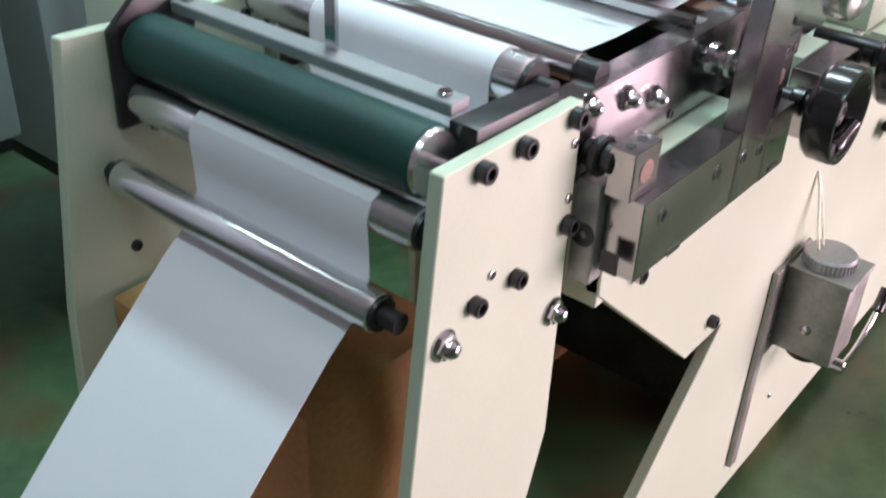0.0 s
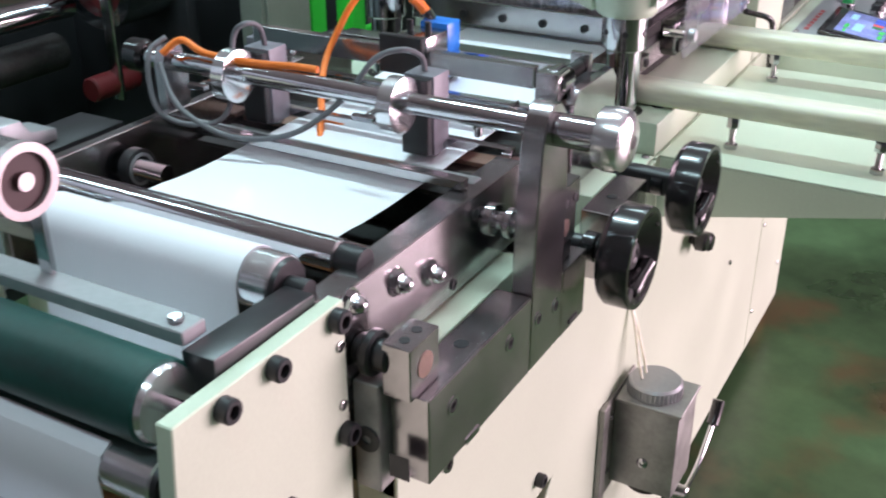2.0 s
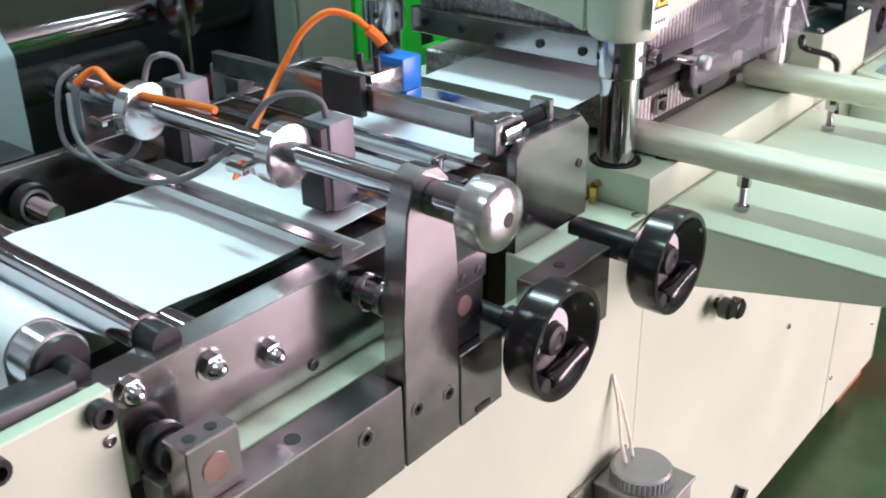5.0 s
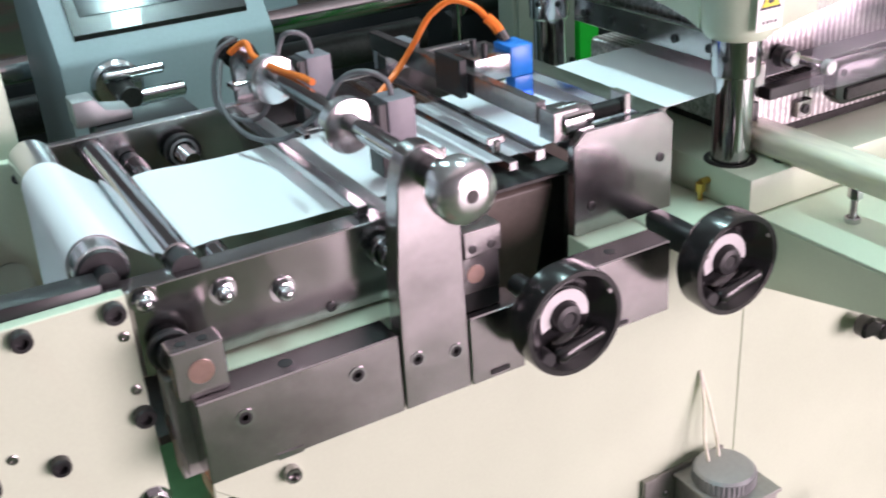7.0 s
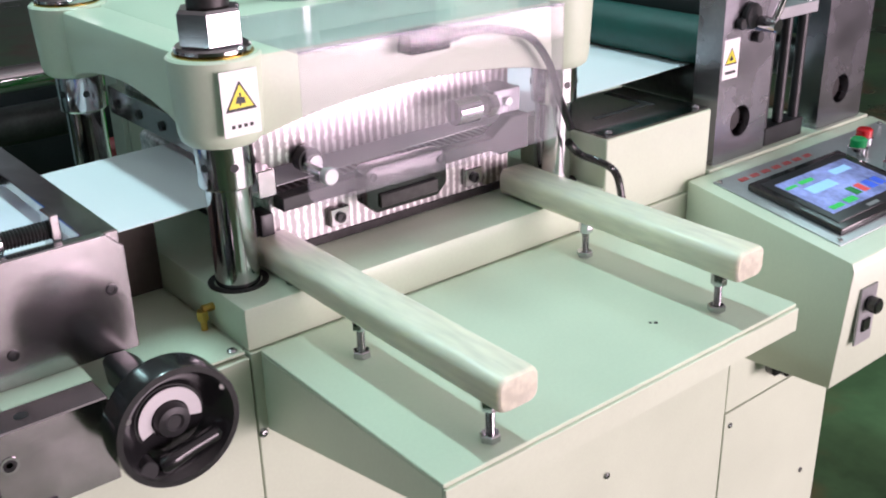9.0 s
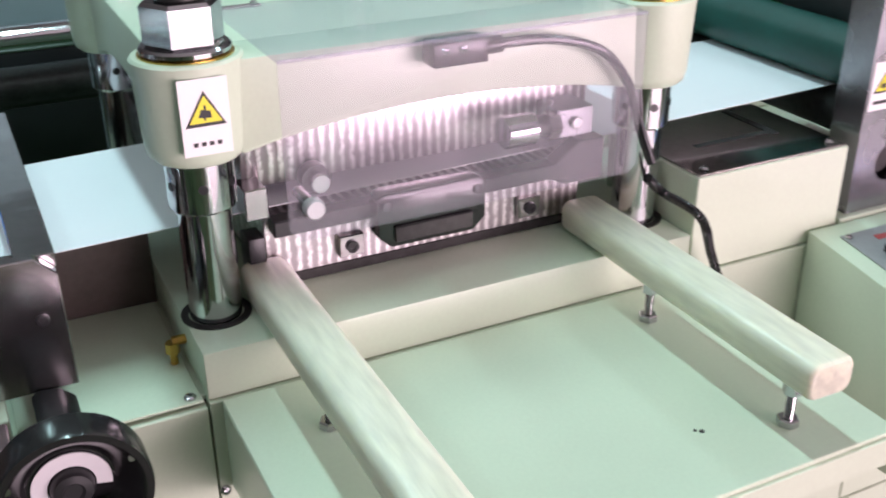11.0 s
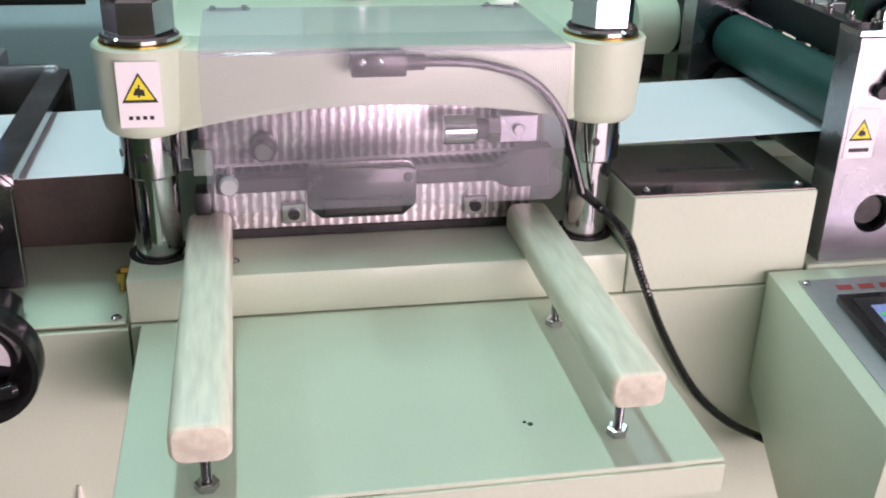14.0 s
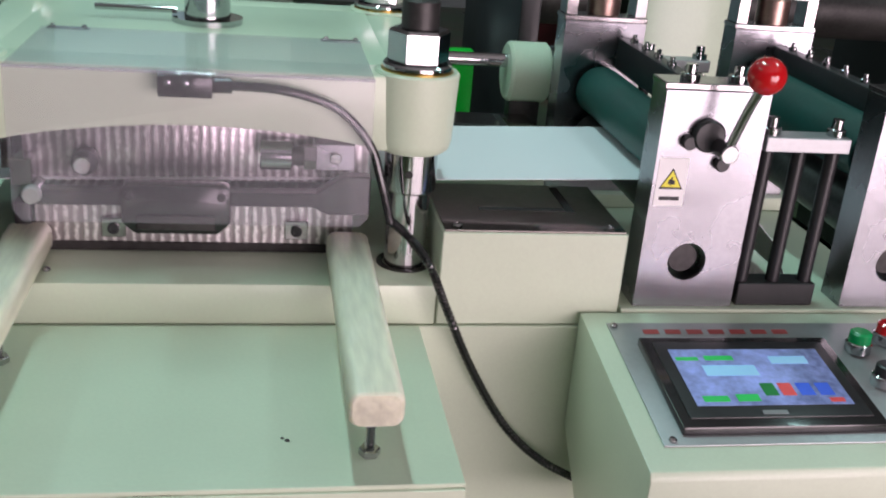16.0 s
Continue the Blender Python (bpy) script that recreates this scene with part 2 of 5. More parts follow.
def rod(p, axis, length, r, seg=20, chamfer=0.0, bm=None):
    c = min(chamfer, r * 0.5)
    prof = [(0, r - c), (c, r), (length - c, r), (length, r - c)] if c else [(0, r), (length, r)]
    return lathe(prof, p, axis, seg, bm)


def ring(p, axis, length, r0, r1, seg=32, bm=None):
    """A tube from inner radius r0 to outer radius r1."""
    b = bmesh.new()
    loops = []
    for d, r in ((0, r0), (0, r1), (length, r1), (length, r0)):
        lp = []
        for k in range(seg):
            a = 2 * math.pi * k / seg
            u, v = r * math.cos(a), r * math.sin(a)
            lp.append(b.verts.new(Vector({"z": (u, v, d), "y": (u, d, v), "x": (d, u, v)}[axis]) + Vector(p)))
        loops.append(lp)
    for i in range(4):
        r_a, r_b = loops[i], loops[(i + 1) % 4]
        for k in range(seg):
            j = (k + 1) % seg
            b.faces.new((r_a[k], r_a[j], r_b[j], r_b[k]))
    bmesh.ops.recalc_face_normals(b, faces=b.faces)
    return joined(bm, b)


def tube(points, r, seg=8, sub=8, bm=None, rib=0.0):
    """A round cable through the points, smoothed."""
    P = [Vector(p) for p in points]
    path = []
    for i in range(len(P) - 1):
        a, b_, c, d = P[max(i - 1, 0)], P[i], P[i + 1], P[min(i + 2, len(P) - 1)]
        for k in range(sub):
            t = k / sub
            path.append(0.5 * ((2 * b_) + (c - a) * t + (2 * a - 5 * b_ + 4 * c - d) * t * t + (3 * b_ - a - 3 * c + d) * t ** 3))
    path.append(P[-1])
    b = bmesh.new()
    rings, side = [], None
    for i, p in enumerate(path):
        t = (path[min(i + 1, len(path) - 1)] - path[max(i - 1, 0)]).normalized()
        if side is None:
            side = t.orthogonal().normalized()
        side = (side - t * side.dot(t)).normalized()
        up = t.cross(side)
        q = r - (rib if i % 2 else 0)
        rings.append([b.verts.new(p + q * (math.cos(2 * math.pi * k / seg) * side + math.sin(2 * math.pi * k / seg) * up)) for k in range(seg)])
    for r0, r1 in zip(rings, rings[1:]):
        for k in range(seg):
            j = (k + 1) % seg
            b.faces.new((r0[k], r0[j], r1[j], r1[k]))
    b.faces.new(rings[0][::-1])
    b.faces.new(rings[-1])
    return joined(bm, b)


def sheet(line, y0, y1, thick=0.0006):
    """A web of paper that follows the (x, z) line, y0 to y1 wide."""
    b = bmesh.new()
    n = len(line)
    up, dn = [], []
    for i, (x, z) in enumerate(line):
        xa, za = line[max(i - 1, 0)]
        xb, zb = line[min(i + 1, n - 1)]
        t = Vector((xb - xa, zb - za)).normalized()
        ox, oz = -t.y * thick, t.x * thick
        up.append([b.verts.new((x + ox, y, z + oz)) for y in (y0, y1)])
        dn.append([b.verts.new((x, y, z)) for y in (y0, y1)])
    for i in range(n - 1):
        for a in (up, dn):
            b.faces.new((a[i][0], a[i + 1][0], a[i + 1][1], a[i][1]))
        for k in (0, 1):
            b.faces.new((up[i][k], up[i + 1][k], dn[i + 1][k], dn[i][k]))
    for i in (0, n - 1):
        b.faces.new((up[i][0], up[i][1], dn[i][1], dn[i][0]))
    return b


def arc(cx, cz, r, a0, a1, n=10):
    return [(cx + r * math.cos(radians(a0 + (a1 - a0) * k / n)), cz + r * math.sin(radians(a0 + (a1 - a0) * k / n))) for k in range(n + 1)]


def socket_screw(parent, p, r, axis="y", out=-1, h=0.006, name="socket_screw", material=None):
    """A cap screw whose head stands h out of the surface at p, with a hex recess."""
    bm = bmesh.new()
    d = out * h
    lathe([(0, r), (d * 0.85, r), (d, r * 0.88), (d, r * 0.55), (d * 0.45, r * 0.5)], p, axis, 14, bm)
    return part(name, bm, material or BLACK, parent)


def counterbore(parent, p, r):
    """A bright turned rim with a sunk black screw, in a face that looks along -y."""
    part("turned_rim", ring((p[0], p[1] - 0.0006, p[2]), "y", 0.0012, r * 0.82, r * 1.12, 26), CHROME, parent)
    bm = lathe([(0, r * 0.82), (-0.0004, r * 0.80), (-0.0005, r * 0.45), (0.0, r * 0.40)], p, "y", 20)
    return part("sunk_screw", bm, BLACK, parent)


def acorn_nut(parent, p, r=0.0075, out=-1):
    bm = bmesh.new()
    lathe([(0, r * 1.45), (out * 0.0016, r * 1.45)], p, "y", 18, bm)
    q = (p[0], p[1] + out * 0.0016, p[2])
    lathe([(0, r * 1.15), (out * 0.005, r * 1.15), (out * 0.0055, r * 1.0)], q, "y", 6, bm)
    lathe([(out * 0.005, r * 0.9), (out * 0.009, r * 0.85), (out * 0.013, r * 0.55), (out * 0.0145, r * 0.2)], q, "y", 18, bm)
    return part("acorn_nut", bm, CHROME, parent)


def pan_screw(parent, p, r=0.005, axis="y", out=-1):
    bm = bmesh.new()
    lathe([(0, r), (out * 0.0015, r), (out * 0.003, r * 0.7), (out * 0.0033, r * 0.4), (out * 0.0012, r * 0.3)], p, axis, 14, bm)
    return part("panel_screw", bm, CHROME, parent)


def hex_bolt(parent, p, r, h, axis="z", out=1, name="hex_bolt", material=None):
    bm = bmesh.new()
    lathe([(0, r), (out * h * 0.85, r), (out * h, r * 0.86)], p, axis, 6, bm)
    return part(name, bm, material or CHROME, parent)


# ---- the hall ----
FZ = -0.78


def hall():
    solid("floor", box(-6, 8, -5, 7, FZ - 0.1, FZ, 0), FLOOR, "worn green painted concrete factory floor", "floor", kind="structure", smooth=False)
    solid("wall_north", box(-6, 8, 7, 7.2, FZ, 2.8, 0), WALLPAINT, "plain grey factory wall", "wall", kind="structure", smooth=False)
    solid("wall_east", box(8, 8.2, -5, 7.2, FZ, 2.8, 0), WALLPAINT, "plain grey factory wall", "wall", kind="structure", smooth=False)
    solid("wall_west", box(-6.2, -6, -5, 7.2, FZ, 2.8, 0), WALLPAINT, "plain grey factory wall", "wall", kind="structure", smooth=False)
    solid("wall_south", box(-6, 8, -5.2, -5, FZ, 2.8, 0), WALLPAINT, "plain grey factory wall", "wall", kind="structure", smooth=False)
    solid("ceiling", box(-6.2, 8.2, -5.2, 7.2, 2.8, 2.9, 0), CEIL, "plain pale factory ceiling", "ceiling", kind="structure", smooth=False)


hall()


# ---- the machine's cabinet ----
def machine_cabinet():
    c = thing("machine_cabinet", (0.2, 0.25, FZ), "cream painted steel machine cabinet on the green floor", "cabinet")
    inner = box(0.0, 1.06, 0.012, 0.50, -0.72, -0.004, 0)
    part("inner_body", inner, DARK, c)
    # front panels with open joints
    left = prism([(-0.642, -0.004), (-0.642, -0.085), (-0.40, -0.302), (-0.30, -0.302), (-0.50, -0.52), (-0.50, -0.72), (-0.002, -0.72), (-0.002, -0.004)], "y", -0.004, 0.011, 0.001)
    part("front_panel", left, PAINT, c)
    part("front_panel", box(0.000, 0.778, -0.003, 0.011, -0.72, -0.001, 0.001), PAINT, c)
    part("front_panel", box(0.780, 1.07, -0.003, 0.011, -0.3955, -0.001, 0.001), PAINT, c)
    part("service_door", box(0.780, 1.07, -0.004, 0.011, -0.72, -0.398, 0.001), PAINT, c)
    part("side_panel", box(1.058, 1.07, 0.012, 0.52, -0.72, -0.001, 0.001), PAINT, c)
    part("top_plate", box(-0.150, 1.07, 0.012, 0.52, -0.006, -0.001, 0.001), PAINT, c)
    part("back_panel", box(-0.30, 1.07, 0.505, 0.52, -0.72, -0.002, 0.001), PAINT, c)
    part("cover_plate", box(-0.145, -0.004, 0.000, 0.184, -0.001, 0.002, 0.0008), PAINT, c)
    for x, y in ((-0.013, 0.008), (-0.105, 0.006)):
        pan_screw(c, (x, y, 0.002), 0.0052, "z", 1)
    for x, z in ((-0.002 + 0.006, -0.09), (0.513, -0.383), (0.793, -0.422), (1.045, -0.422), (0.793, -0.628), (1.018, -0.610), (-0.02, -0.60), (0.35, -0.66)):
        pan_screw(c, (x, -0.004, z), 0.005)
    for gx, gz in ((0.21, -0.205), (0.880, -0.340)):
        k = part("latch_knob", rod((gx, -0.016, gz), "y", 0.0125, 0.008, 20, 0.001), DARK, c)
        bm = bmesh.new()
        rod((gx - 0.017, -0.036, gz + 0.007), "y", 0.020, 0.015, 22, 0.004, bm)
        rod((gx + 0.016, -0.036, gz - 0.007), "y", 0.020, 0.015, 22, 0.004, bm)
        prism([(gx - 0.020, gz - 0.002), (gx + 0.014, gz - 0.016), (gx + 0.019, gz + 0.002), (gx - 0.014, gz + 0.016)], "y", -0.034, -0.017, 0.002, bm)
        part("two_lobed_grip", bm, PLASTIC, k, "black two-lobed clamping grip")
    socket_screw(c, (-0.570, -0.004, -0.095), 0.0085, h=0.010, name="round_head_bolt", material=STEEL)
    socket_screw(c, (-0.346, -0.004, -0.274), 0.0085, h=0.010, name="round_head_bolt")
    for x in (0.08, 1.0):
        for y in (0.06, 0.46):
            part("timber_block", box(x - 0.06, x + 0.085, y - 0.045, y + 0.045, FZ, -0.7205, 0.003), TIMBER, c, "rough orange-brown timber block")
    return c


machine_cabinet()


# ---- press base with its tray ----
def press_base():
    b = thing("press_table", (0.243, 0.25, 0), "cream painted press bed standing on the cabinet", "press table")
    bed = bmesh.new()
    box(0.0, 0.487, 0.0, 0.50, 0.0, 0.044, 0.002, bed)
    part("bed", bed, PAINT, b)
    for x, y in ((0.028, 0.062), (0.46, 0.062), (0.028, 0.42), (0.46, 0.42)):
        part("column_bore", ring((x, y, 0.0442), "z", 0.0012, 0.0235, 0.0300, 32), DARK, b)
    for x in (0.068, 0.418):
        part("counterbore", ring((x, 0.022, 0.0442), "z", 0.001, 0.004, 0.0085, 20), BLACK, b)
    part("die_rail", box(0.085, 0.395, 0.082, 0.40, 0.0445, 0.055, 0.001), DARK, b)
    pan_screw(b, (0.10, 0.03, 0.0442), 0.004, "z", 1)
    bm = bmesh.new()
    rod((-0.012, 0.066, 0.002), "z", 0.012, 0.0035, 12, 0, bm)
    rod((-0.012, 0.066, 0.013), "z", 0.010, 0.0062, 6, 0, bm)
    rod((-0.012, 0.066, 0.024), "x", 0.012, 0.0042, 6, 0, bm)
    part("oil_fitting", bm, BRASS, b, "small brass oil elbow")
    return b


press_base()


def tray():
    t = thing("delivery_tray", (0.24, -0.15, -0.1), "cream painted sheet metal tray fixed to the cabinet front", "tray")
    part("tray_plate", box(0.010, 0.471, -0.280, -0.0035, -0.004, 0.0, 0.0008), PAINT, t)
    part("front_lip", box(0.010, 0.471, -0.283, -0.279, -0.030, -0.0042, 0.0006), PAINT, t)
    for x in (0.010, 0.466):
        part("side_gusset", prism([(-0.2788, -0.030), (-0.0045, -0.088), (-0.0045, -0.0042), (-0.2788, -0.0042)], "x", x, x + 0.004, 0.0005), PAINT, t)
    bm = bmesh.new()
    rod((0.332, -0.214, 0.0), "z", 0.0006, 0.0022, 8, 0, bm)
    rod((0.328, -0.2105, 0.0), "z", 0.0006, 0.0015, 8, 0, bm)
    part("scratch_mark", bm, DARK, t)
    return t


tray()


def rounded_bar(x0, x1, y0, y1, z0, z1, r):
    """A moulded bar with broad rounded edges along its length and softened ends."""
    n, pr = 6, []
    for cx, cz, a0 in ((x1 - r, z1 - r, 0), (x0 + r, z1 - r, 90), (x0 + r, z0 + r, 180), (x1 - r, z0 + r, 270)):
        pr += [(cx + r * math.cos(radians(a0 + 90 * k / n)), cz + r * math.sin(radians(a0 + 90 * k / n))) for k in range(n + 1)]
    mx, mz = (x0 + x1) / 2, (z0 + z1) / 2
    b = bmesh.new()
    rings = []
    for y, q in ((y0, 0.86), (y0 + 0.0012, 0.94), (y0 + 0.004, 1.0), (y1 - 0.004, 1.0), (y1 - 0.0012, 0.95), (y1, 0.88)):
        rings.append([b.verts.new((mx + (u - mx) * q, y, mz + (v - mz) * q)) for u, v in pr])
    for ra, rb in zip(rings, rings[1:]):
        for k in range(len(pr)):
            m = (k + 1) % len(pr)
            b.faces.new((ra[k], ra[m], rb[m], rb[k]))
    b.faces.new(rings[0])
    b.faces.new(rings[-1][::-1])
    return b


def nylon_bar(x, y0, y1, w=0.046):
    b = thing("nylon_guide_bar", (x, (y0 + y1) / 2, 0), "translucent off-white worn nylon guide bar on two screws", "guide bar", "bars over the tray")
    part("bar", rounded_bar(x - w / 2, x + w / 2, y0, y1, 0.046, 0.077, 0.0095), NYLON, b)
    for y in (y0 + 0.034, y0 + 0.215):
        s = part("height_screw", lathe([(0.00115 * i, 0.0042 if i % 2 else 0.0036) for i in range(36)], (x, y, 0.004), "z", 14), CHROME, b)
        hex_bolt(s, (x, y, 0.0005), 0.0090, 0.0065)
        hex_bolt(s, (x, y, 0.0295), 0.0080, 0.0165, name="coupling_nut")


nylon_bar(0.0765, -0.292, 0.080, 0.043)
nylon_bar(0.398, -0.270, 0.066, 0.044)


# ---- the press head, which rides up and down ----
HEAD = thing("stamping_press", (0.244, 0.24, 0.19), "cream cast press head on chrome columns with a clear guard", "press")


def press_head():
    h = HEAD
    zt, zb = 0.2575, 0.182
    cols = ((0.028, 0.062), (0.46, 0.062), (0.028, 0.42), (0.46, 0.42))
    for x, y in cols:
        part("corner_boss", lathe([(0.0, 0.034), (0.004, 0.038), (0.012, 0.040), (zt - zb + 0.004, 0.043), (zt - zb + 0.006, 0.041)], (x, y, zb), "z", 40), PAINT, h)
        col = part("column", rod((x, y, 0.030), "z", zb - 0.03, 0.0222, 40, 0.001), CHROME, h, "polished chrome column")
        part("collar", lathe([(0, 0.026), (0.002, 0.0275), (0.042, 0.0275), (0.044, 0.026)], (x, y, zb - 0.044), "z", 40), CHROME, col)
        for k in range(6):
            a = radians(60 * k + 20)
            bm = rod((0, 0, 0), "x", 0.0008, 0.004, 12)
            bmesh.ops.transform(bm, matrix=Matrix.Translation((x, y, zb - 0.021)) @ Matrix.Rotation(a, 4, "Z") @ Matrix.Translation((0.0272, 0, 0)), verts=bm.verts)
            part("spanner_hole", bm, BLACK, col)
        w = part("washer", lathe([(0, 0.033), (0.002, 0.035), (0.005, 0.035), (0.007, 0.033)], (x, y, zt + 0.007), "z", 36), CHROME, h)
        part("gold_seal", lathe([(0, 0.0365), (0.0015, 0.0365)], (x, y, zt + 0.0058), "z", 36), BRASS, w)
        part("hex_nut", lathe([(0, 0.0295), (0.002, 0.031), (0.030, 0.031), (0.033, 0.028)], (x, y, zt + 0.014), "z", 6), CHROME, h, "large chrome hex nut", smooth=False)
        part("threaded_end", rod((x, y, zt + 0.046), "z", 0.03, 0.019, 24, 0.002), DARK, h)
    # casting between the bosses, arched below
    n = 16
    arch = [(0.060 + 0.368 * k / n, 0.184 + 0.020 * math.sin(math.pi * k / n) ** 0.8) for k in range(n + 1)]
    part("front_beam", prism([(0.055, 0.2605), (0.055, 0.186)] + arch + [(0.433, 0.186), (0.433, 0.2605)], "y", 0.036, 0.090, 0.003), PAINT, h)
    part("back_beam", prism([(0.055, 0.2605), (0.055, 0.186)] + arch + [(0.433, 0.186), (0.433, 0.2605)], "y", 0.395, 0.445, 0.003), PAINT, h)
    side = [(0.10, 0.184)] + [(0.10 + 0.28 * k / n, 0.186 + 0.022 * math.sin(math.pi * k / n) ** 0.8) for k in range(1, n)] + [(0.38, 0.184), (0.38, 0.2605), (0.10, 0.2605)]
    part("side_beam", prism(side, "x", 0.006, 0.055, 0.003), PAINT, h)
    part("side_beam", prism(side, "x", 0.433, 0.482, 0.003), PAINT, h)
    part("top_plate", box(0.052, 0.436, 0.088, 0.398, 0.196, 0.2610, 0.002), PAINT, h)
    for x in (0.105, 0.392):
        bm = bmesh.new()
        box(x - 0.022, x + 0.022, 0.188, 0.198, 0.2612, 0.2630, 0.0004, bm)
        for k in (-1, 1):
            rod((x + 0.016 * k, 0.193, 0.2630), "z", 0.003, 0.003, 10, 0.0008, bm)
        part("guard_hinge", bm, CHROME, h)
    p = part("pressure_spindle", lathe([(0, 0.040), (0.006, 0.040), (0.007, 0.026), (0.09, 0.026), (0.092, 0.024)], (0.244, 0.275, 0.2612), "z", 36), CHROME, h, "chrome pressure spindle on the head")
    part("spindle_lever", rod((0.12, 0.275, 0.2725), "x", 0.09, 0.0035, 10), CHROME, p)
    # platen and die chase
    part("upper_platen", box(0.070, 0.420, 0.098, 0.392, 0.128, 0.198, 0.0015), MILLED, h, "milled bright steel upper platen")
    cp = part("clamp_plate", box(0.048, 0.060, 0.10, 0.39, 0.135, 0.168, 0.001), STEEL, h, "ground steel clamp plate with black screws")
    for k in range(5):
        socket_screw(cp, (0.048, 0.125 + 0.06 * k, 0.150), 0.0055, "x", -1, 0.003)
    # guard sheet, bent over the top
    gb = prism([(0.080, 0.128), (0.088, 0.117), (0.404, 0.117), (0.412, 0.126), (0.412, 0.2650), (0.080, 0.2650)], "y", 0.0, 0.0025, 0.0003)
    prism([(0.080, 0.0027), (0.412, 0.0027), (0.412, 0.180), (0.405, 0.187), (0.087, 0.187), (0.080, 0.180)], "z", 0.2626, 0.2650, 0.0003, gb)
    g = part("guard", gb, CLEAR, h, "clear acrylic guard sheet bent over the head", smooth=False)
    g.visible_shadow = False
    part("bent_edge", rod((0.080, 0.0012, 0.2638), "x", 0.332, 0.0016, 10), CLEAR, g).visible_shadow = False
    kn = part("guard_knob", rod((0.099, -0.010, 0.146), "y", 0.0098, 0.0088, 20, 0.0015), GREYPANEL, g, "pale grey guard knob")
    part("knob_stem", rod((0.099, 0.0030, 0.146), "y", 0.030, 0.0050, 14), CHROME, kn)
    # switch and cable under the guard
    s = part("limit_switch", box(0.212, 0.262, 0.010, 0.034, 0.238, 0.2585, 0.002), PLASTIC, h)
    part("switch_neck", rod((0.262, 0.022, 0.2485), "x", 0.018, 0.0075, 16, 0.001), PLASTIC, s)
    for x in (0.222, 0.238):
        pan_screw(s, (x, 0.010, 0.252), 0.0035)
    part("switch_cable", tube([(0.278, 0.022, 0.2485), (0.33, 0.020, 0.246), (0.38, 0.020, 0.230), (0.412, 0.022, 0.196), (0.425, 0.020, 0.160), (0.436, 0.008, 0.118)], 0.0045, 10), PLASTIC, h, "black cable from the limit switch")
    # warning sticker
    st = part("warning_sticker", box(0.009, 0.046, 0.0176, 0.0182, 0.196, 0.255, 0), WHITE, h, "white warning sticker with a yellow triangle")
    tri(st, 0.0275, 0.0174, 0.231, 0.0155)
    for k in range(4):
        part("sticker_text", box(0.0165 + 0.006 * k, 0.0200 + 0.006 * k, 0.0172, 0.0174, 0.2032, 0.2064, 0), INK, st)


def tri(parent, x, y, z, r):
    bm = prism([(x - r, z - r * 0.8), (x + r, z - r * 0.8), (x, z + r * 0.95)], "y", y - 0.0002, y, 0)
    part("triangle_border", bm, INK, parent)
    q = r * 0.80
    bm = prism([(x - q, z - q * 0.78), (x + q, z - q * 0.78), (x, z + q * 0.92)], "y", y - 0.0004, y - 0.00022, 0)
    part("triangle_field", bm, YELLOW, parent)
    bm = bmesh.new()
    prism([(x - r * 0.35, z - r * 0.35), (x + r * 0.3, z - r * 0.4), (x + r * 0.25, z - r * 0.05), (x - r * 0.2, z + r * 0.05)], "y", y - 0.0006, y - 0.00042, 0, bm)
    prism([(x - r * 0.1, z - r * 0.5), (x, z - r * 0.5), (x + r * 0.05, z + r * 0.25), (x - r * 0.05, z + r * 0.25)], "y", y - 0.0006, y - 0.00042, 0, bm)
    part("triangle_symbol", bm, INK, parent)


press_head()


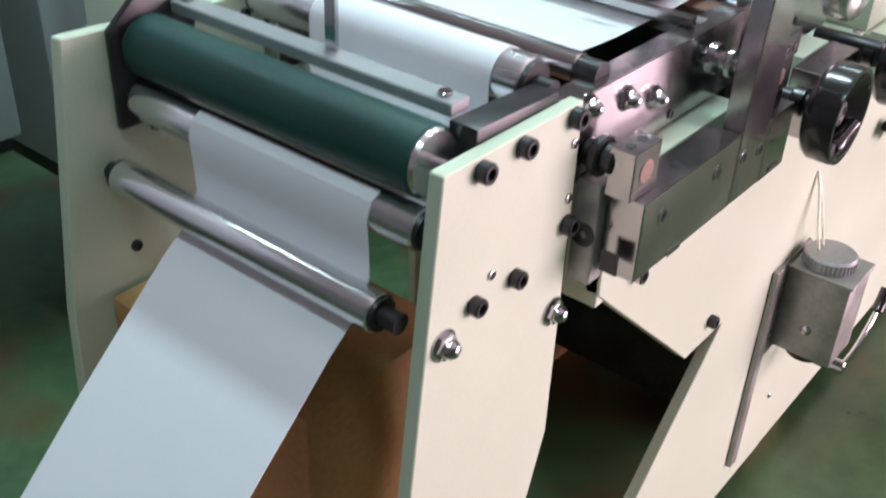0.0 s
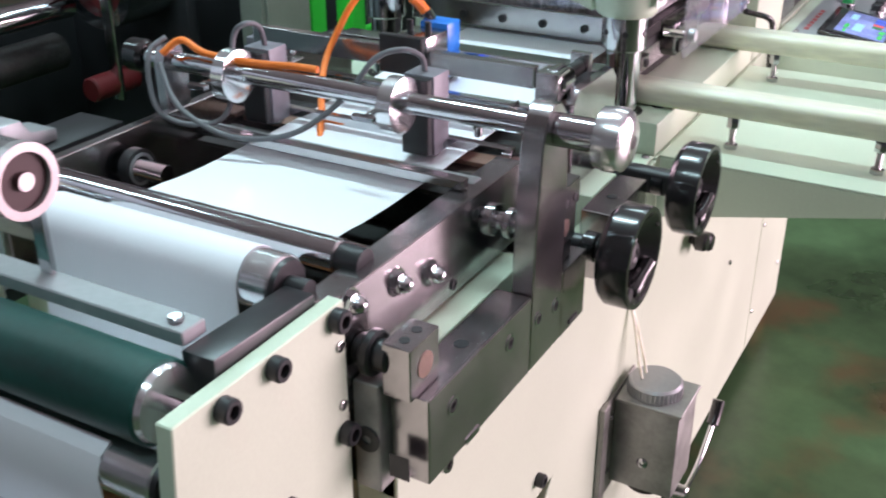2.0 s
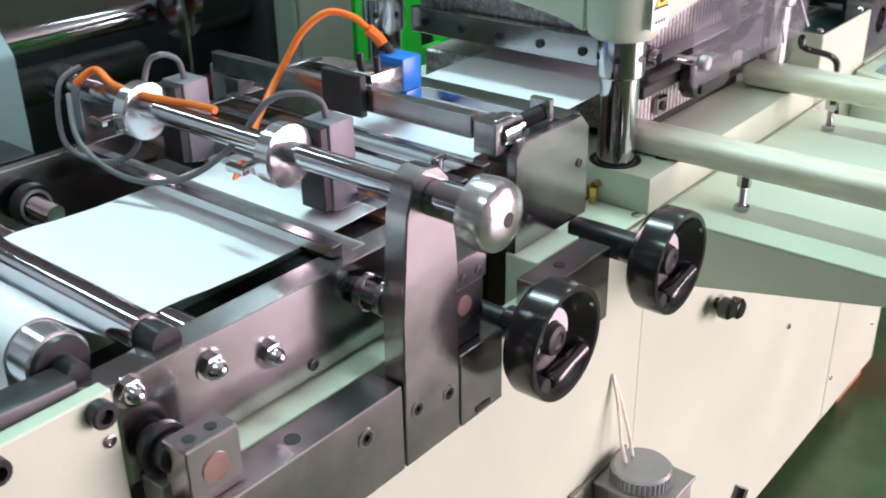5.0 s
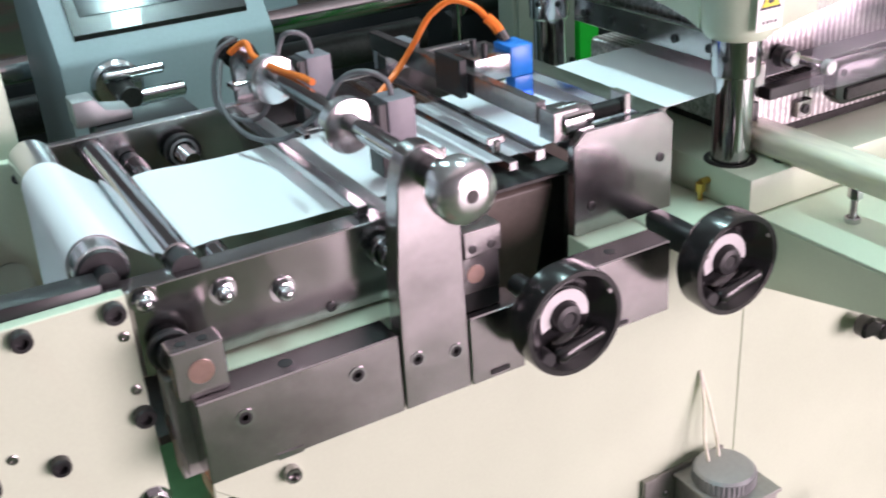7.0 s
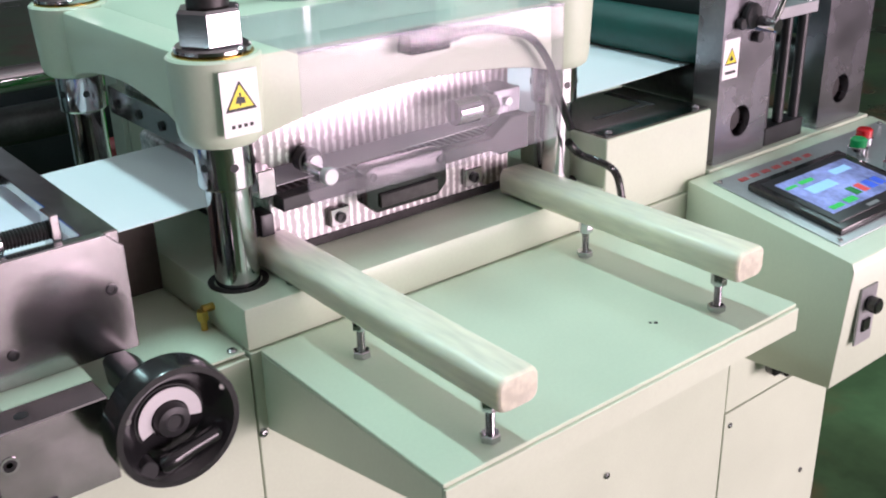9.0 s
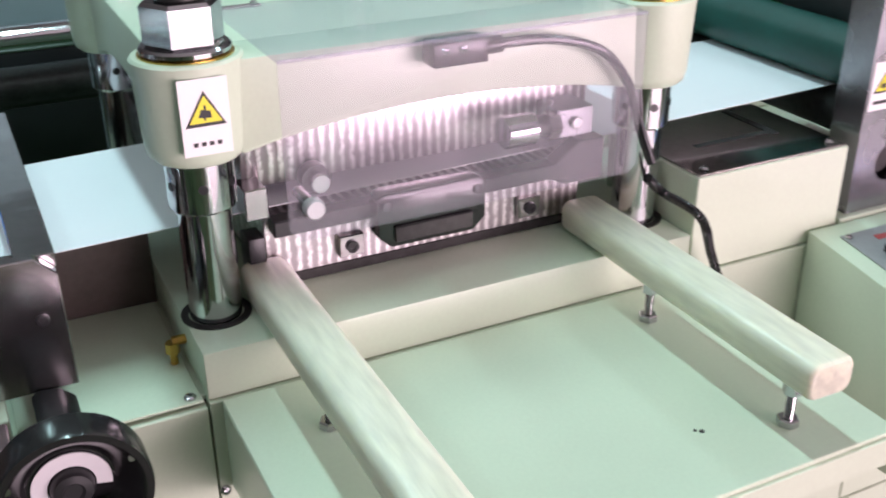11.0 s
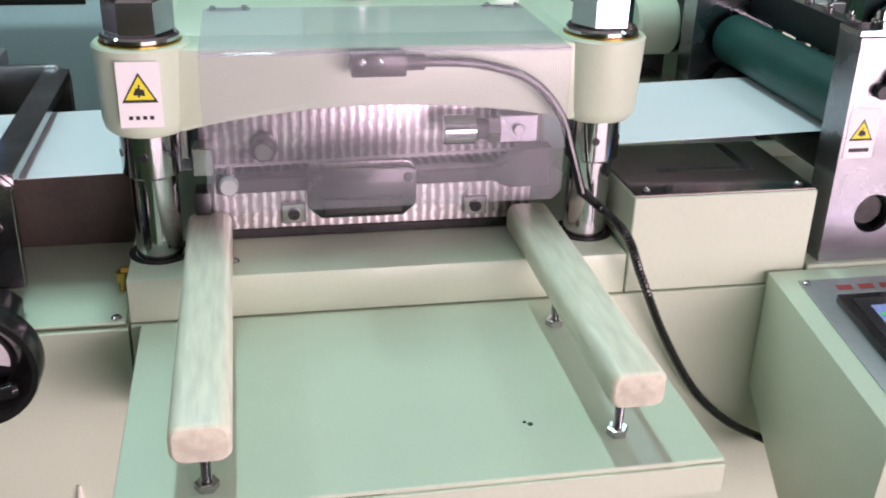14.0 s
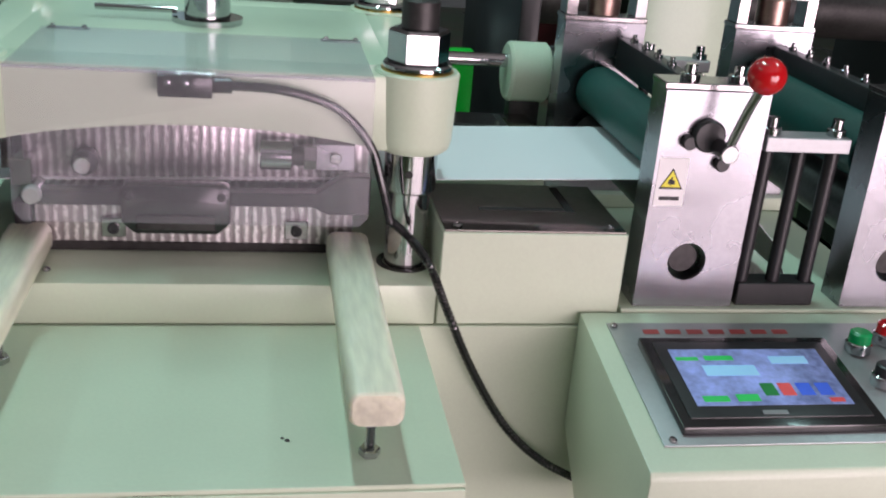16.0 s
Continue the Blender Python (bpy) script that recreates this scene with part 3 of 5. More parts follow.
def die_chase():
    d = thing("die_chase", (0.24, 0.24, 0.055), "milled steel die chase clamped on the press bed", "die")
    part("chase_plate", prism([(0.081, 0.055), (0.405, 0.055), (0.405, 0.113), (0.086, 0.113), (0.081, 0.108)], "y", 0.0815, 0.395, 0.001), MILLED, d)
    r = part("clamp_rail", prism([(0.085, 0.101), (0.360, 0.104), (0.376, 0.096), (0.420, 0.096), (0.420, 0.138), (0.392, 0.138), (0.364, 0.119), (0.085, 0.116)], "y", 0.062, 0.0810, 0.0012), BLACK, d, "black clamp rail with a widened end")
    part("pull_handle", prism([(0.171, 0.092), (0.184, 0.080), (0.265, 0.080), (0.278, 0.092), (0.278, 0.127), (0.272, 0.132), (0.177, 0.132), (0.171, 0.127)], "y", 0.040, 0.0617, 0.003), PLASTIC, r, "black moulded pull handle")
    for x, z in ((0.159, 0.073), (0.345, 0.073)):
        n = part("clamp_block", box(x - 0.012, x + 0.012, 0.0735, 0.0813, z - 0.010, z + 0.011, 0.001), STEEL, d)
        socket_screw(n, (x, 0.0735, z), 0.0060, h=0.003)
    k = part("chase_spindle", rod((0.306, 0.062, 0.160), "x", 0.032, 0.0150, 24, 0.001), CHROME, d)
    part("spindle_thread", rod((0.338, 0.062, 0.160), "x", 0.024, 0.0105, 16), DARK, k)
    part("spindle_block", box(0.362, 0.402, 0.058, 0.0975, 0.146, 0.174, 0.001), BRUSHED, d)
    part("spindle_nut", rod((0.350, 0.060, 0.160), "x", 0.0118, 0.0135, 6), STEEL, k)
    part("block_pin", rod((0.382, 0.054, 0.160), "y", 0.004, 0.006, 16, 0.001), CHROME, d)
    part("plunger", rod((0.132, 0.070, 0.140), "y", 0.028, 0.009, 20, 0.001), CHROME, d)
    part("handle_lip", box(0.186, 0.263, 0.0365, 0.0397, 0.086, 0.101, 0.001), DARK, r, "dark glossy finger lip")
    for x in (0.180, 0.269):
        socket_screw(r, (x, 0.0400, 0.121), 0.0045, h=0.002)
    part("bush", ring((0.132, 0.0815, 0.140), "y", 0.014, 0.0092, 0.0135, 24), BLACK, d)
    part("corner_post", box(0.064, 0.079, 0.0715, 0.098, 0.056, 0.100, 0.0015), BLACK, d)
    part("side_block", box(0.064, 0.084, 0.070, 0.100, 0.118, 0.146, 0.001), STEEL, d)
    return d


die_chase()


# ---- web of paper ----
def web():
    w = thing("paper_web", (0, 0.19, 0.1), "thin white label paper web running through the press", "paper web")
    lead = [(-1.42, -0.56), (-1.2, -0.343), (-1.0, -0.145), (-0.90, -0.052), (-0.868, -0.0275), (-0.858, -0.014), (-0.8545, 0.0), (-0.8555, 0.03), (-0.8572, 0.0545), (-0.852, 0.068), (-0.842, 0.0738)]
    part("infeed_strip", sheet(lead, 0.088, 0.300), PAPER, w)
    down = [(-0.815, 0.0745), (-0.800, 0.068), (-0.785, 0.045), (-0.765, 0.008)] + arc(-0.733, -0.012, 0.0224, 160, 350, 12)
    top = arc(-0.682, 0.120, 0.0242, 180, 40, 14)
    part("roller_wrap", sheet(down + [(-0.7085, 0.04), (-0.7064, 0.09)] + top + [(-0.648, 0.121)] + arc(-0.619, 0.1165, 0.0156, 215, 290, 6) + [(-0.602, 0.1045), (-0.595, 0.1075)], 0.090, 0.302), PAPER, w)
    part("flat_strip", sheet([(-0.595, 0.1075), (-0.580, 0.1088), (-0.560, 0.108), (-0.54, 0.1060), (-0.50, 0.1045), (-0.40, 0.105), (-0.20, 0.112), (0.0, 0.117), (0.2, 0.121), (0.45, 0.127), (0.752, 0.1355)], 0.090, 0.302), PAPER, w)
    part("outfeed_strip", sheet([(0.752, 0.1355), (0.80, 0.125), (0.86, 0.10), (0.90, 0.06), (0.92, 0.02)], 0.088, 0.300), PAPER, w)


web()


def roller(name, x, z, r, y0, y1, material, label, group, journal=0.006, ends=None, cap=None):
    t = thing(name, (x, (y0 + y1) / 2, z), label, "roller", group)
    part("sleeve", lathe([(0, r - 0.0015), (0.0015, r), (y1 - y0 - 0.0015, r), (y1 - y0, r - 0.0015)], (x, y0, z), "y", 44), material, t)
    part("journal", rod((x, y0 - 0.022, z), "y", y1 - y0 + 0.044, journal, 16), ends or CHROME, t)
    if cap:
        for y, d in ((y0 - 0.004, 1), (y1, 1)):
            part("end_cap", lathe([(0, r * 0.86), (0.004, r * 0.92)], (x, y, z), "y", 32), cap, t)
    return t


# ---- infeed side frame and its rollers ----
def side_frame(y0, front):
    c = thing("infeed_side_frame", (-0.77, y0 + 0.007, FZ), "cream painted steel side plate of the infeed with black cap screws" if front else "cream painted steel side plate of the infeed", "side frame", "infeed side plates")
    outline = [(-0.856, 0.118) if front else (-0.905, 0.128), (-0.676, 0.118), (-0.676, -0.240), (-0.74, -0.46), (-0.74, FZ), (-0.93, FZ), (-0.93, -0.46) if front else (-0.955, -0.46), (-0.884, -0.18) if front else (-0.938, -0.14)]
    part("plate", prism(outline, "y", y0, y0 + 0.014, 0.001), PAINT, c)
    if not front:
        for x, z in ((-0.70, 0.10), (-0.76, -0.06), (-0.86, -0.10), (-0.82, 0.02)):
            socket_screw(c, (x, y0, z), 0.006, h=0.004)
    if front:
        for x, z, r in ((-0.688, 0.107, 0.0095), (-0.760, 0.107, 0.0090), (-0.812, 0.106, 0.0090), (-0.683, 0.004, 0.0095), (-0.757, -0.015, 0.0085), (-0.812, -0.014, 0.0085)):
            socket_screw(c, (x, y0, z), r, h=0.010)
        for x, z in ((-0.684, 0.082), (-0.684, 0.030), (-0.79, 0.004)):
            socket_screw(c, (x, y0, z), 0.0045, h=0.002, material=STEEL)
        for x, z in ((-0.849, -0.033), (-0.690, -0.085)):
            acorn_nut(c, (x, y0, z), 0.010)
    return c


side_frame(0.016, True)
side_frame(0.402, False)
roller("infeed_pull_roller", -0.824, 0.1045, 0.0295, 0.054, 0.390, RUBBER, "dark green rubber covered infeed roller", "infeed rollers", cap=ALU)
roller("nip_roller", -0.838, 0.0545, 0.0185, 0.046, 0.390, ALU, "pale aluminium nip roller under the green roller", "infeed rollers", cap=BLACK)
roller("idler_roller", -0.874, -0.0105, 0.0168, 0.060, 0.385, ALU, "bright aluminium idler roller with black ends", "infeed rollers", 0.009, BLACK, BLACK)
roller("guide_roller", -0.682, 0.120, 0.0235, 0.064, 0.392, ALU, "bright aluminium guide roller carrying the paper", "infeed rollers", 0.009, BLACK, BLACK)
roller("guide_roller", -0.619, 0.1165, 0.0150, 0.056, 0.370, CHROME, "slim chrome guide roller beside the paper", "infeed rollers", 0.0125, BLACK)
roller("guide_roller", -0.580, 0.0945, 0.0137, 0.056, 0.362, CHROME, "slim chrome guide roller below the paper", "infeed rollers", 0.0118, BLACK)
roller("lower_idler", -0.733, -0.012, 0.0220, 0.064, 0.390, ALU, "aluminium idler low between the infeed plates", "infeed rollers", 0.009, BLACK, BLACK)


def infeed_beam():
    b = thing("infeed_beam", (-0.79, 0.2, 0.14), "grey aluminium bar above the green infeed roller", "bar")
    part("bar", box(-0.795, -0.772, 0.060, 0.392, 0.128, 0.139, 0.001), GREYPANEL, b)
    part("end_bracket", prism([(-0.800, 0.095), (-0.690, 0.095), (-0.690, 0.126), (-0.800, 0.130)], "y", 0.0305, 0.058, 0.002), BLACK, b)
    part("end_bracket", prism([(-0.862, 0.030), (-0.780, 0.030), (-0.765, 0.126), (-0.775, 0.150), (-0.83, 0.152), (-0.862, 0.125)], "y", 0.393, 0.4015, 0.002), BLACK, b)
    for y in (0.075, 0.38):
        bm = rod((-0.784, y, 0.139), "z", 0.004, 0.006, 14, 0.001)
        part("cap_screw", bm, CHROME, b)
    part("upright_strip", box(-0.7795, -0.7745, 0.196, 0.208, 0.1395, 0.232, 0.0005), CHROME, b)


infeed_beam()


def hanging_roll():
    t = thing("cantilever_roller", (-0.895, 0.35, 0.284), "bright aluminium cantilever roller with a pale tube end", "roller")
    part("sleeve", lathe([(0, 0.0185), (0.0015, 0.020), (0.58, 0.020), (0.582, 0.0185)], (-0.895, 0.055, 0.284), "y", 44), ALU, t)
    part("tube_end", ring((-0.895, 0.050, 0.284), "y", 0.006, 0.0155, 0.0205, 36), mat("pale_card_tube", (0.42, 0.38, 0.38), 0.35, 0.6), t)
    part("bore", rod((-0.895, 0.0535, 0.284), "y", 0.003, 0.0157, 24), mat("dark_tube_bore", (0.05, 0.022, 0.022), 0.6), t)
    part("shaft", rod((-0.895, 0.050, 0.284), "y", 0.02, 0.005, 16), STEEL, t)
    part("hanger", box(-0.93, -0.86, 0.637, 0.6995, 0.24, 0.33, 0.003), DARK, t)


hanging_roll()


# ---- front rail with handwheels ----
def feed_frame():
    f = thing("feed_frame", (-0.40, 0.2, -0.05), "cream painted feed frame with ground steel side plates", "machine frame")
    part("front_rail", box(-0.642, -0.392, -0.002, 0.036, -0.10, 0.030, 0.001), PAINT, f)
    part("front_rail", box(-0.224, -0.148, -0.002, 0.036, -0.10, 0.030, 0.001), PAINT, f)
    part("recess_floor", box(-0.392, -0.224, -0.002, 0.100, -0.10, -0.062, 0.001), PAINT, f)
    # The darkness of the recess is in this wall's colour.
    part("recess_wall", prism([(0.1005, -0.10), (0.1005, -0.0615), (0.060, 0.080), (0.068, 0.088), (0.112, 0.088), (0.112, -0.10)], "x", -0.361, -0.2245, 0.001), SHADE_BROWN, f, "recess wall coloured dark brown for shade")
    part("back_rail", box(-0.642, -0.148, 0.384, 0.42, -0.10, 0.030, 0.001), PAINT, f)
    # Shade under the paper is coloured into the inner wall.
    part("inner_wall", box(-0.148, -0.0005, 0.185, 0.200, 0.0, 0.100, 0.001), SHADE_BROWN, f, "inner wall coloured dark brown for shade")
    part("drip_floor", box(-0.66, -0.15, 0.113, 0.383, -0.10, -0.09, 0), DARK, f)
    part("end_wall", box(-0.172, -0.150, 0.1125, 0.3835, -0.09, 0.06, 0.001), DARK, f)
    sp = part("side_plate", prism([(-0.671, 0.0215), (-0.362, 0.0215), (-0.362, 0.049), (-0.704, 0.049)], "z", 0.034, 0.116, 0.001), STEEL, f, "ground steel side plate with chrome acorn nuts")
    part("side_plate", box(-0.671, -0.215, 0.3865, 0.3995, 0.034, 0.132, 0.001), STEEL, f)
    for x, z in ((-0.662, 0.113 - 0.006), (-0.596, 0.093), (-0.543, 0.077)):
        acorn_nut(sp, (x, 0.0214, z), 0.0085)
    for x, z in ((-0.46, 0.098), (-0.50, 0.045)):
        socket_screw(sp, (x, 0.0214, z), 0.005, h=0.002)
    bm = bmesh.new()
    rod((-0.652, -0.010, 0.062), "y", 0.0315, 0.013, 20, 0.002, bm)
    rod((-0.652, 0.002, 0.062), "y", 0.010, 0.019, 20, 0.002, bm)
    part("pivot_pin", bm, BLACK, f)
    part("end_plate", box(-0.664, -0.643, -0.003, 0.0205, -0.062, 0.040, 0.001), STEELBOX, f)
    part("end_slot", box(-0.6648, -0.6641, -0.030, -0.012, -0.040, -0.018, 0), BLACK, f)
    bm = bmesh.new()
    rod((-0.445, -0.0175, 0.090), "y", 0.0385, 0.0085, 20, 0.001, bm)
    rod((-0.445, -0.012, 0.090), "y", 0.007, 0.0145, 24, 0.001, bm)
    rod((-0.445, 0.006, 0.090), "y", 0.009, 0.0155, 24, 0.001, bm)
    part("tie_bush", bm, CHROME, f, "chrome tie bush behind the post")
    part("pin_washer", ring((-0.6660, 0.008, -0.012), "x", 0.0019, 0.004, 0.0115, 24), BLACK, f)
    # cross bars under and over the paper
    for x, z, w, hgt, m in ((-0.452, 0.122, 0.012, 0.010, STEEL), (-0.428, 0.112, 0.016, 0.010, GREYPANEL), (-0.352, 0.118, 0.010, 0.010, CHROME), (-0.288, 0.124, 0.010, 0.010, CHROME)):
        part("cross_bar", box(x - w / 2, x + w / 2, 0.035, 0.386, z - hgt / 2, z + hgt / 2, 0.001), m, f)
    part("guide_plate", box(-0.425, -0.365, 0.05, 0.38, 0.090, 0.094, 0.0005), DARK, f)
    part("guide_plate", box(-0.30, -0.20, 0.05, 0.38, 0.092, 0.096, 0.0005), DARK, f)
    part("edge_guide_ring", ring((-0.522, 0.366, 0.097), "y", 0.012, 0.013, 0.0205, 36), BLACK, f)
    part("edge_guide_face", ring((-0.522, 0.3645, 0.097), "y", 0.0014, 0.0135, 0.0165, 36), GREYPANEL, f)
    part("edge_guide_thread", lathe([(0.0015 * i, 0.0105 if i % 2 else 0.0090) for i in range(29)], (-0.522, 0.332, 0.097), "y", 20), CHROME, f)
    for x, y in ((-0.352, 0.074), (-0.288, 0.066)):
        bm = bmesh.new()
        rod((x, y, 0.1285), "z", 0.014, 0.0042, 12, 0.0008, bm)
        box(x - 0.011, x + 0.011, y - 0.0015, y + 0.0015, 0.138, 0.146, 0.001, bm)
        part("wing_screw", bm, CHROME, f)
    part("cable_tray", box(-0.345, -0.305, 0.060, 0.380, 0.092, 0.097, 0.0005), mat("rust_brown_strip", (0.16, 0.085, 0.06), 0.5, var=0.2), f)
    return f


feed_frame()


def rail_clamp():
    r = thing("slide_rail", (-0.5, -0.02, -0.05), "ground steel slide rail bolted along the frame", "slide rail")
    bar = part("rail_bar", box(-0.650, -0.464, -0.040, -0.0045, -0.050, 0.031, 0.0012), STEEL, r)
    for x, z in ((-0.612, 0.004), (-0.507, 0.006)):
        counterbore(bar, (x, -0.0402, z), 0.0075)
    part("slot", box(-0.590, -0.566, -0.0412, -0.0398, -0.050, -0.044, 0), CHROME, bar)
    part("top_hole", rod((-0.565, -0.022, 0.0305), "z", 0.001, 0.0065, 18), BLACK, bar)
    blk = part("end_block", box(-0.660, -0.616, -0.030, -0.0045, 0.0315, 0.078, 0.001), STEEL, r, "steel clamp block with a copper pin")
    part("pin_end", rod((-0.638, -0.0308, 0.055), "y", 0.001, 0.011, 22), COPPER, blk)
    for x in (-0.648, -0.630):
        part("top_hole", rod((x, -0.018, 0.0775), "z", 0.001, 0.0045, 14), BLACK, blk)
    return r


rail_clamp()


def rod_post():
    p = thing("rod_post", (-0.427, -0.03, -0.05), "tall ground steel post that carries the sensor rod", "post")
    part("post_plate", prism([(-0.4625, -0.050), (-0.3925, -0.050), (-0.3935, 0.120), (-0.397, 0.165), (-0.404, 0.190), (-0.416, 0.201), (-0.430, 0.203), (-0.443, 0.196), (-0.452, 0.170), (-0.460, 0.085)], "y", -0.040, -0.018, 0.0012), STEEL, p)
    for x, z in ((-0.447, 0.000), (-0.407, -0.006)):
        counterbore(p, (x, -0.0402, z), 0.0068)
    b = part("screw_block", box(-0.3910, -0.331, -0.040, -0.0045, -0.051, 0.022, 0.0012), STEEL, p)
    part("slot", box(-0.37, -0.35, -0.0412, -0.0398, -0.046, -0.041, 0), BLACK, b)
    part("top_hole", rod((-0.365, -0.024, 0.0215), "z", 0.001, 0.006, 14), BLACK, b)
    q = part("upper_block", box(-0.3905, -0.352, -0.034, -0.004, 0.044, 0.081, 0.001), STEEL, p)
    cap = part("cap_block", box(-0.3895, -0.350, -0.036, -0.006, 0.0815, 0.108, 0.001), STEEL, p, "polished clamp block above the pin")
    for x in (-0.381, -0.361):
        socket_screw(cap, (x, -0.0360, 0.090), 0.0042, h=0.0012)
    part("pin_end", rod((-0.378, -0.0348, 0.063), "y", 0.001, 0.009, 20), COPPER, q)
    part("spacer", box(-0.3905, -0.350, -0.030, -0.004, 0.0225, 0.0435, 0.001), BLACK, p)


rod_post()


def handwheel(x, y, z):
    h = thing("handwheel", (x, y, z), "black bakelite handwheel with a pale dial ring", "handwheel", "handwheels of the feed")
    r = 0.054
    cup = [(-0.003, 0.010), (-0.003, 0.030), (-0.006, 0.034), (-0.020, 0.044), (-0.0235, 0.048), (-0.0235, 0.053), (-0.020, r), (0.004, r), (0.010, r - 0.004), (0.014, r - 0.012), (0.016, 0.020)]
    part("rim", lathe(cup, (x, y + 0.004, z), "y", 56), PLASTIC, h)
    arcs = bmesh.new()
    n = 22
    lo = [arcs.verts.new((x + q * math.cos(a), y - 0.0002 - d, z + q * math.sin(a))) for d in (0, 0.0012) for q in (0.0165, 0.0275) for a in [radians(-12 + 215 * k / n) for k in range(n + 1)]]
    m = n + 1
    for k in range(n):
        arcs.faces.new((lo[2 * m + k], lo[2 * m + k + 1], lo[3 * m + k + 1], lo[3 * m + k]))
        arcs.faces.new((lo[k], lo[k + 1], lo[m + k + 1], lo[m + k]))
        arcs.faces.new((lo[k], lo[k + 1], lo[2 * m + k + 1], lo[2 * m + k]))
        arcs.faces.new((lo[m + k], lo[m + k + 1], lo[3 * m + k + 1], lo[3 * m + k]))
    part("dial", arcs, PALE, h, "pale dial arc")
    part("hub", lathe([(0.0, 0.0155), (-0.006, 0.0150), (-0.009, 0.0135), (-0.010, 0.008), (-0.0085, 0.006)], (x, y, z), "y", 28), BLACK, h)
    bm = lathe([(0, 0.006), (0.004, 0.0085), (0.014, 0.0085), (0.030, 0.0070), (0.052, 0.0075), (0.056, 0.005)], (-0.026, -0.0150, -0.026), "x", 18)
    bmesh.ops.transform(bm, matrix=Matrix.Translation((x, y, z)) @ Matrix.Rotation(radians(-12), 4, "Y"), verts=bm.verts)
    part("folding_grip", bm, PLASTIC, h)
    part("grip_pivot", rod((x - 0.030, y - 0.018, z - 0.030), "y", 0.018, 0.0085, 18, 0.001), BLACK, h)
    for k in (-1, 1):
        part("rim_screw", rod((x + 0.041 * k, y - 0.0185, z + 0.022), "y", 0.002, 0.003, 10), STEEL, h)
    bm = rod((x, y + 0.018, z), "y", 0.062, 0.011, 20, 0.001)
    part("shaft", bm, BLACK, h)
    bm = rod((x, y + 0.03, z), "y", 0.016, 0.016, 20, 0.002)
    part("shaft_nut", bm, PLASTIC, h)


handwheel(-0.309, -0.074, 0.014)
handwheel(-0.117, -0.082, 0.017)


def second_slide():
    s = thing("register_slide", (-0.21, 0.0, -0.05), "ground steel register slide with chamfered side cheek", "slide rail")
    part("slide_block", box(-0.262, -0.150, -0.040, -0.0045, -0.050, 0.031, 0.0012), STEEL, s)
    counterbore(s, (-0.235, -0.0402, 0.002), 0.0068)
    part("slot", box(-0.222, -0.205, -0.0412, -0.0398, -0.046, -0.041, 0), BLACK, s)
    part("top_hole", rod((-0.215, -0.022, 0.0305), "z", 0.001, 0.006, 14), BLACK, s)
    ck = part("cheek", prism([(-0.222, 0.030), (-0.093, 0.030), (-0.093, 0.128), (-0.108, 0.143), (-0.208, 0.143), (-0.222, 0.130)], "y", 0.026, 0.037, 0.001), STEEL, s, "polished steel cheek with cut corners")
    for x, z in ((-0.110, 0.092), (-0.200, 0.060)):
        socket_screw(ck, (x, 0.0260, z), 0.005, h=0.0015)
    part("far_cheek", prism([(-0.222, 0.030), (-0.093, 0.030), (-0.093, 0.128), (-0.108, 0.143), (-0.208, 0.143), (-0.222, 0.130)], "y", 0.400, 0.412, 0.001), STEEL, s)
    part("toggle_arm", prism([(-0.130, 0.030), (-0.128, 0.004), (-0.098, 0.003), (-0.097, 0.022), (-0.108, 0.032), (-0.124, 0.034)], "y", -0.066, 0.0255, 0.003), BLACK, s)
    k = part("adjust_knob", rod((-0.226, 0.052, 0.150), "x", 0.028, 0.0165, 28, 0.002), CHROME, s, "knurled chrome adjusting knob")
    part("knob_collar", rod((-0.198, 0.052, 0.150), "x", 0.012, 0.012, 20, 0.001), CHROME, k)
    part("screw_thread", lathe([(0.0015 * i, 0.0085 if i % 2 else 0.0072) for i in range(27)], (-0.186, 0.052, 0.150), "x", 18), DARK, k)
    part("thread_bracket", box(-0.147, -0.139, 0.040, 0.064, 0.128, 0.166, 0.001), STEEL, s)
    part("knob_bed", box(-0.215, -0.100, 0.0375, 0.066, 0.118, 0.1325, 0.001), STEEL, s)
    part("sensor_beam", box(-0.238, -0.226, 0.067, 0.446, 0.146, 0.170, 0.001), STEEL, s, "polished steel beam across the web")
    part("web_bridge", box(-0.122, -0.092, 0.038, 0.399, 0.128, 0.140, 0.001), STEEL, s, "flat ground steel bridge over the web")
    part("sensor_beam", box(-0.262, -0.250, 0.0350, 0.400, 0.122, 0.134, 0.001), CHROME, s)
    part("beam_foot", box(-0.236, -0.205, 0.040, 0.0665, 0.1330, 0.165, 0.001), STEEL, s)
    part("beam_post", box(-0.240, -0.222, 0.400, 0.424, 0.030, 0.1455, 0.001), STEEL, s)
    part("feed_motor", box(-0.225, -0.175, 0.425, 0.47, 0.030, 0.150, 0.004), GREYBOX, s, "purple-grey motor box")
    return s


second_slide()


